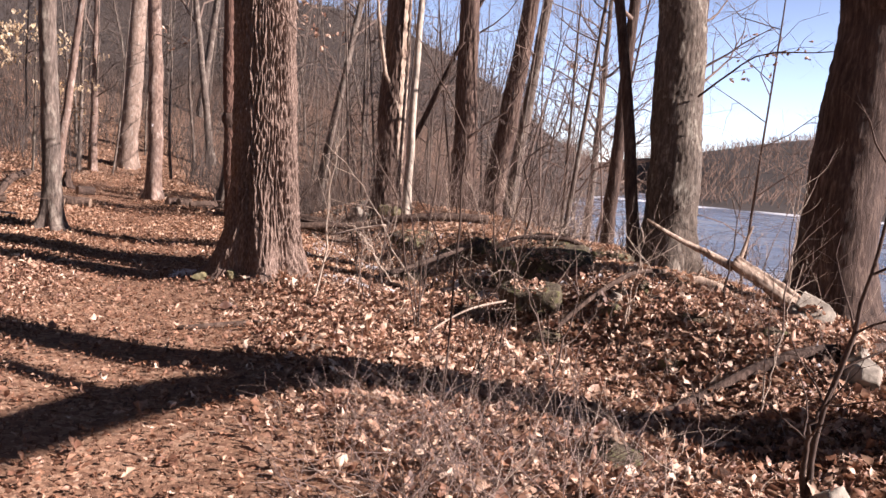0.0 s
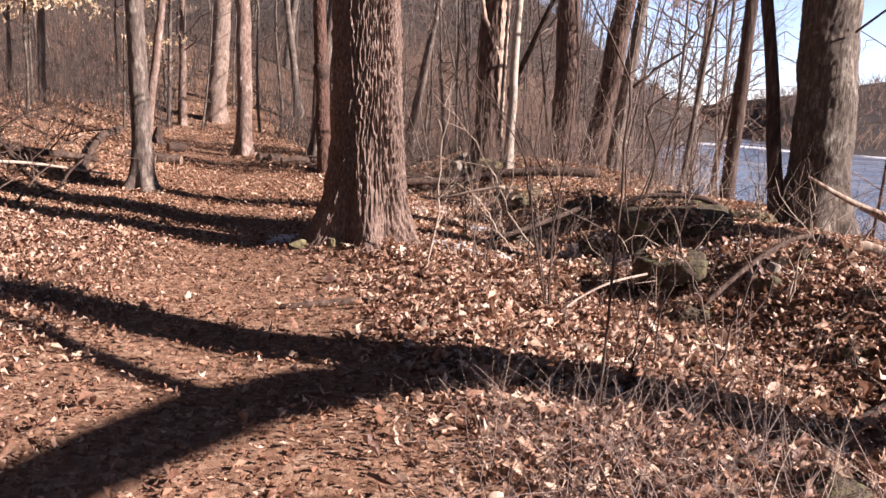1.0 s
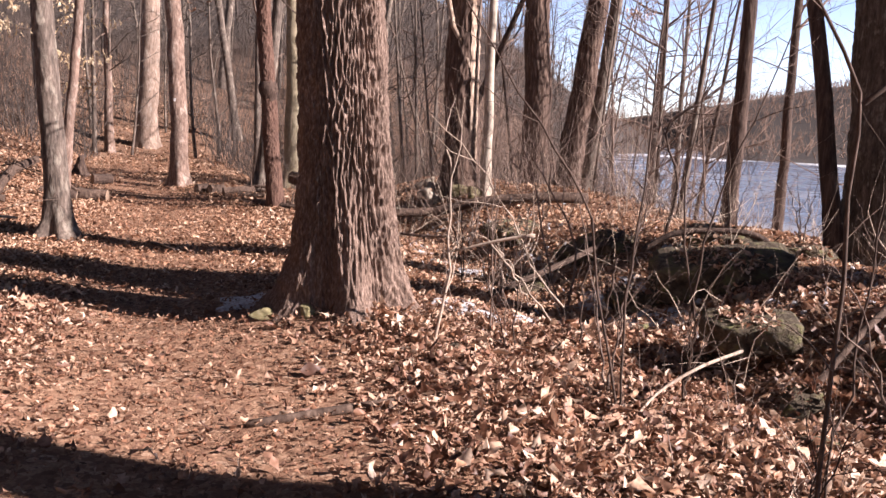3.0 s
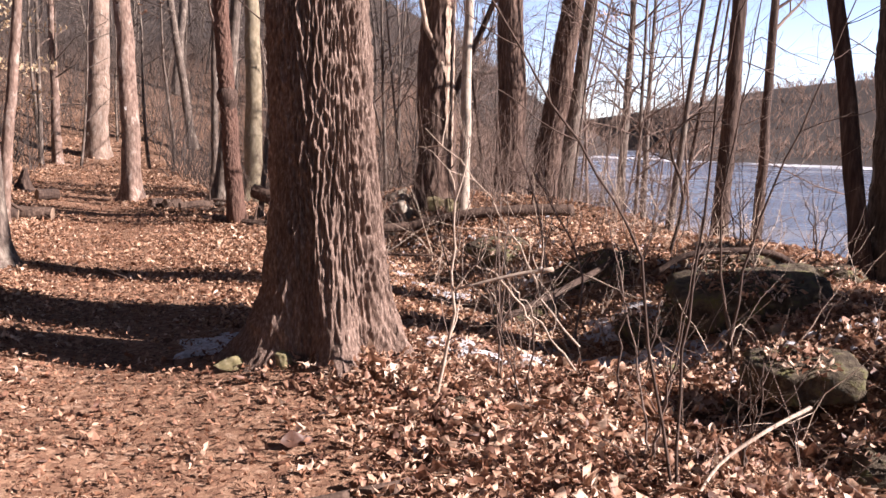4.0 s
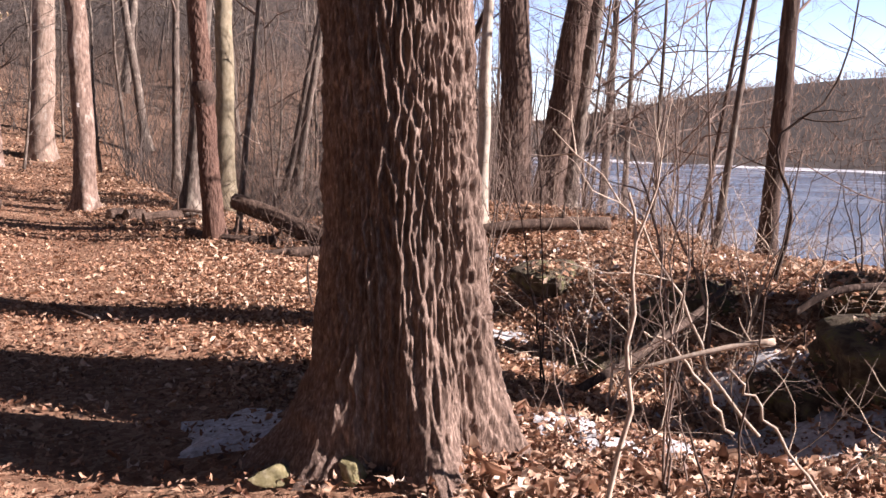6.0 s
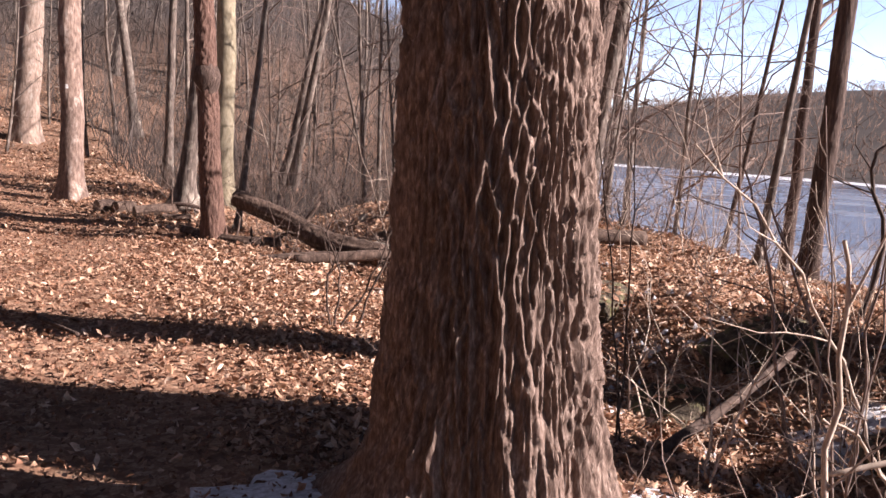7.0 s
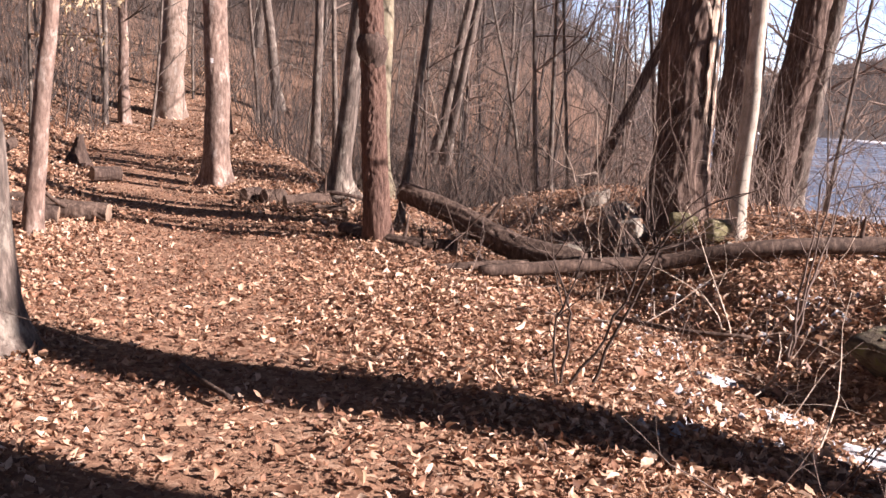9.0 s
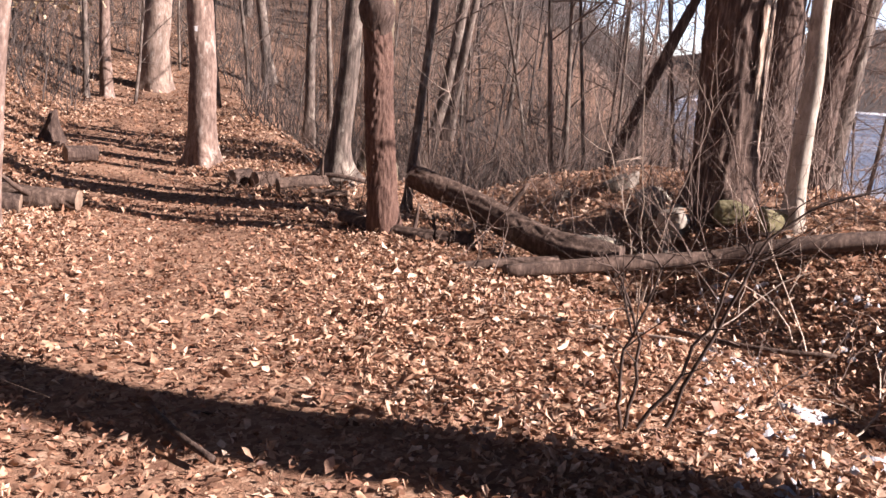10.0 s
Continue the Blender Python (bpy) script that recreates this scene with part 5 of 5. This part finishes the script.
def thicket(name, n, seed, x, y, h0, h1, r, twigs, label, material, spread=0.25, low=0.15, rise=0.8):
    """Bare stems with side twigs, each a slender three-sided spike."""
    rng = np.random.default_rng(seed)
    z = land(x, y)
    ok = z > LAKE_Z + 0.3
    p = np.stack([x, y, z - 0.05], 1)[ok]
    m = len(p)
    h = rng.uniform(h0, h1, m)
    d = np.stack([rng.normal(0, spread, m), rng.normal(0, spread, m), np.ones(m)], 1)
    d /= np.linalg.norm(d, axis=1)[:, None]
    starts, ways, lengths, thick = [p], [d], [h], [r * rng.uniform(0.6, 1.4, m)]
    for _ in range(twigs):
        f = rng.uniform(low, 0.97, m)
        a = rng.uniform(0, 6.2832, m)
        w = d * rise + np.stack([np.cos(a), np.sin(a), rng.uniform(-0.1, 0.5, m)], 1) * rng.uniform(0.4, 1.0, m)[:, None]
        starts.append(p + d * (h * f)[:, None])
        ways.append(w / np.linalg.norm(w, axis=1)[:, None])
        lengths.append(h * rng.uniform(0.15, 0.45, m) * (1.1 - 0.5 * f))
        thick.append(r * (1.05 - f) * 0.6)
    s, w, le, th = np.vstack(starts), np.vstack(ways), np.concatenate(lengths), np.concatenate(thick)
    side1 = np.cross(w, (0.3, 0.2, 0.9))
    side1 /= np.linalg.norm(side1, axis=1)[:, None] + 1e-9
    side2 = np.cross(w, side1)
    V = np.empty((len(s), 4, 3))
    for i in range(3):
        V[:, i] = s + (side1 * math.cos(i * 2.0944) + side2 * math.sin(i * 2.0944)) * th[:, None]
    V[:, 3] = s + w * le[:, None]
    g = Geo()
    g.add(V.reshape(-1, 3), None, (np.array([(0, 1, 3), (1, 2, 3), (2, 0, 3)])[None] + 4 * np.arange(len(s))[:, None, None]).reshape(-1, 3))
    thing(name, g, material, label, "brush", kind="stuff")


def field(n, seed, x0, x1, y0, y1, u0, u1):
    rng = np.random.default_rng(seed)
    x, y = rng.uniform(x0, x1, n), rng.uniform(y0, y1, n)
    ok = (side(x, y) > u0) & (side(x, y) < u1) & ((np.abs(side(x, y)) > 1.5) | (y > 33))
    return x[ok], y[ok]


thicket("thicket", 0, 61, *field(5200, 61, -30, 8, 25, 48, -20, 20), 0.8, 3.4, 0.013, 7, "dense bare brush behind the trail bend", M_FARWOOD)
thicket("thicket", 0, 62, *field(6600, 62, -60, 16, 46, 120, -60, 60), 1.5, 6.0, 0.024, 9, "dense bare brush over the hillside", M_FARWOOD, 0.55)
thicket("thicket", 0, 65, *field(4200, 65, -26, 6, 24, 42, -18, 12), 0.4, 1.5, 0.010, 7, "low bare brush behind the trail bend", M_FARWOOD, 0.5)
thicket("thicket", 0, 66, *field(2600, 66, -5, 4, 19.5, 30, 1.8, 9), 0.4, 1.9, 0.006, 9, "dense bare brush in the gully behind the logs", M_FARWOOD, 0.7)
thicket("thicket", 0, 63, *field(800, 63, -4, 9, 15, 30, 5.5, 14), 0.6, 2.2, 0.006, 7, "bare brush on the slope above the lake", M_TWIG)
thicket("thicket", 0, 64, *field(1500, 64, -24, -5, 8, 28, -18, -3.4), 0.5, 2.6, 0.009, 7, "bare brush uphill of the trail", M_FARWOOD)
brush("undergrowth", 200, 7, spot(1, 9, 7, 24, 6.3, 11.5), 0.5, 1.9, 0.006, 0.5, "bare brush on the slope above the lake", M_TWIG, 4)


# ---- beech with last year's leaves ----
def beech(x, y, z, h, seed, sprays):
    rng = np.random.default_rng(seed)
    ob = holder("beech_sapling", (x, y, z), "slim beech sapling with bleached hanging leaves", "tree", "trees beside the trail")
    g = Geo()
    c, _ = wander(rng, (0, 0, -0.1), (0, 0, 1), h, 8, 0.04)
    g.tube(c, np.linspace(0.035, 0.008, 9), 8)
    part("trunk", g, M_GREY, ob)
    tw, spots = Geo(), []
    for z0, dx, dy in sprays:
        i = int(np.clip(z0 / h * 8, 0, 7))
        p, _ = wander(rng, c[i], np.array([dx, dy, 0.12]) / math.hypot(dx, dy), math.hypot(dx, dy), 6, 0.1, -0.02)
        tw.tube(p, np.linspace(0.012, 0.003, 7), 4)
        for q in p[1:]:
            for _ in range(7):
                spots.append(q + rng.normal(0, 0.16, 3) * (1, 1, 0.6))
    part("crown", tw, M_TWIG, ob, "thin level branches")
    s = np.array(spots)
    lf = leaves("foliage", s[:, 0], s[:, 1], s[:, 2], rng.uniform(0.10, 0.17, len(s)), rng, M_BEECH, "", 0.4, hang=True)
    part("foliage", lf, M_BEECH, ob, "bleached tan hanging leaves", False)


beech(-10.3, 22.3, land1(-10.3, 22.3), 4.6, 1, [(2.2, 1.9, -0.3), (2.45, 1.5, -0.6), (2.3, 1.2, 0.2), (2.9, -1.2, -0.3), (3.2, 1.5, 0.3), (3.6, -1.0, 0.4), (4.0, 0.8, -0.3)])
beech(-11.6, 20.5, 0.7, 4.6, 2, [(2.3, 1.3, -0.2), (2.7, -1.2, 0.1), (3.0, 1.2, 0.4), (3.4, -0.9, -0.3), (3.8, 1.0, 0.1)])
beech(-9.7, 17.0, land1(-9.7, 17.0), 4.4, 3, [(2.3, 1.9, 0.0), (2.5, 1.6, -0.4), (2.7, 1.3, 0.3), (2.6, -1.2, 0.2), (2.9, 1.0, -0.2), (3.1, -0.9, -0.4), (3.4, 0.8, 0.3)])


# ---- woods behind ----
def woods(name, n, seed, where, h0, h1, r0, r1, label, material, limbs=10, depth=1, kids=4, start=0.15):
    rng = np.random.default_rng(seed)
    g = Geo()
    for _ in range(n):
        x, y = where(rng)
        z = land1(x, y)
        if z < LAKE_Z + 0.4:
            continue
        h, r = rng.uniform(h0, h1), rng.uniform(r0, r1)
        c, _ = wander(rng, (x, y, z - 0.2), (rng.normal(0, 0.06), rng.normal(0, 0.06), 1), h, 7, 0.05)
        g.tube(c, r * np.linspace(1, 0.2, 8), 6)
        for _ in range(limbs):
            f = rng.uniform(start, 0.97)
            i = min(int(f * 7), 6)
            a = rng.uniform(0, 6.28)
            branch(g, rng, c[i] + (c[i + 1] - c[i]) * (f * 7 - i), np.array([math.cos(a), math.sin(a), rng.uniform(0.2, 1.0)]) / 1.2, h * rng.uniform(0.1, 0.26), r * (1.05 - f) * 0.5 + 0.004, depth, 3, 0.05, kids)
    thing(name, g, material, label, "woods", kind="stuff")


woods("far_woods", 55, 1, spot(-30, 6, 25, 50, -18, 8), 5, 11, 0.02, 0.06, "bare grey-brown woods behind the trail bend", M_ASH, 15, 1, 4, 0.05)
woods("far_woods", 120, 2, spot(-70, 18, 48, 125, -60, 60), 6, 11, 0.05, 0.12, "bare grey-brown woods on the hillside", M_FARWOOD, 14, 1, 2)
woods("far_woods", 26, 12, spot(-12, -1.5, 26, 46, 1.8, 12), 5, 11, 0.03, 0.085, "bare grey-brown trees standing in the gully", M_ASH, 10, 1, 3)
woods("far_woods", 45, 3, spot(-30, -7, 6, 26, -24, -4.5), 4, 10, 0.025, 0.08, "bare thin trees uphill of the trail", M_FARWOOD, 14, 1, 4)
# unseen woods added uphill and behind to block low sky light and deepen shadows
rng = np.random.default_rng(73)
a, d = np.radians(rng.uniform(168, 305, 2400)), rng.uniform(15, 60, 2400)
thicket("far_woods", 0, 73, d * np.cos(a), d * np.sin(a), 4.0, 15.0, 0.07, 9, "unseen bare woods uphill and behind the walk, added to screen low sky light", M_FARWOOD, 0.12)
woods("bank_woods", 9, 4, spot(1, 10, 12, 36, 7.5, 15), 5, 9, 0.015, 0.045, "thin bare trees along the lake bank", M_TWIG, 20, 1, 6)
woods("bank_woods", 40, 5, spot(-6, 9, 24, 60, 5.0, 24), 5, 10, 0.03, 0.08, "thin bare trees along the lake shore", M_FARWOOD, 14, 1, 4)


rng = np.random.default_rng(70)
for lo, hi, near, far, u0, u1, n in ((0, 9, 12, 34, 6.2, 15, 13), (-5, 4, 19, 34, 3.0, 11, 11)):
    while n:
        x, y = rng.uniform(lo, hi), rng.uniform(near, far)
        z = land1(x, y)
        if u0 < side(x, y) < u1 and z > LAKE_Z + 0.3:
            n -= 1
            tree("thin_tree", x, y, z - 0.05, (rng.normal(0, 0.09), rng.normal(0, 0.05)), rng.uniform(0.022, 0.05), rng.uniform(4.5, 9), (M_ASH, M_TWIG, M_STEM)[n % 3], "thin bare tree with wiry spreading twigs on the lake bank", 200 + n * 7 + int(lo), 0.2, 13, 2.9, sides=7, fine=0.25, depth=2, kids=5, rise=(0.1, 1.1), lift=0.0, bend=0.3)


rng = np.random.default_rng(71)
a, d = np.radians(rng.uniform(7, 60, 5600)), 148 + 105 * rng.random(5600)
thicket("far_shore_woods", 0, 71, d * np.sin(a), d * np.cos(a), 1.6, 3.2, 0.085, 8, "bare brown woods on the hill across the lake", M_HILLWOOD, 0.5, 0.3)


# ---- leafy twigs against the sky ----
def leafy_branch(parent, pts, n, size, seed):
    rng = np.random.default_rng(seed)
    o = np.array(parent.location)
    p = spline(pts, 12) - o
    g = Geo()
    g.tube(p, np.linspace(0.014, 0.004, 12), 5)
    for i in range(3, 12):
        branch(g, rng, p[i], rng.normal(0, 1, 3) * (1, 1, 0.5) + (p[-1] - p[0]), rng.uniform(0.25, 0.6), 0.005, 1, 3, 0.0, 2)
    limb = part("limb", g, M_STEM, parent, "thin side branch")
    q = p[rng.integers(4, 12, n)] + rng.normal(0, 0.12, (n, 3))
    part("foliage", leaves("foliage", q[:, 0], q[:, 1], q[:, 2], rng.uniform(size * 0.7, size * 1.2, n), rng, M_LEAF, "", 0.8, hang=True), M_LEAF, parent, "few brown leaves still hanging")


leafy_branch(lichened, [(2.75, 10.4, 2.4), (3.0, 10.2, 2.65), (3.3, 10.0, 2.88), (3.85, 9.8, 2.92), (4.4, 9.6, 3.0)], 26, 0.09, 1)
leafy_branch(shore_tree, [(5.1, 32.4, 4.6), (4.6, 31.5, 5.0), (4.2, 31.0, 4.9), (3.7, 30.5, 4.7)], 70, 0.16, 2)
leafy_branch(plain_oak, [(-1.9, 9.3, 3.4), (-2.0, 11.0, 3.3), (-2.2, 12.6, 3.2), (-1.9, 13.6, 3.15)], 60, 0.10, 3)
leafy_branch(blazed, [(-6.6, 19.8, 3.6), (-6.2, 19.2, 3.5), (-5.6, 18.9, 3.3)], 20, 0.10, 4)
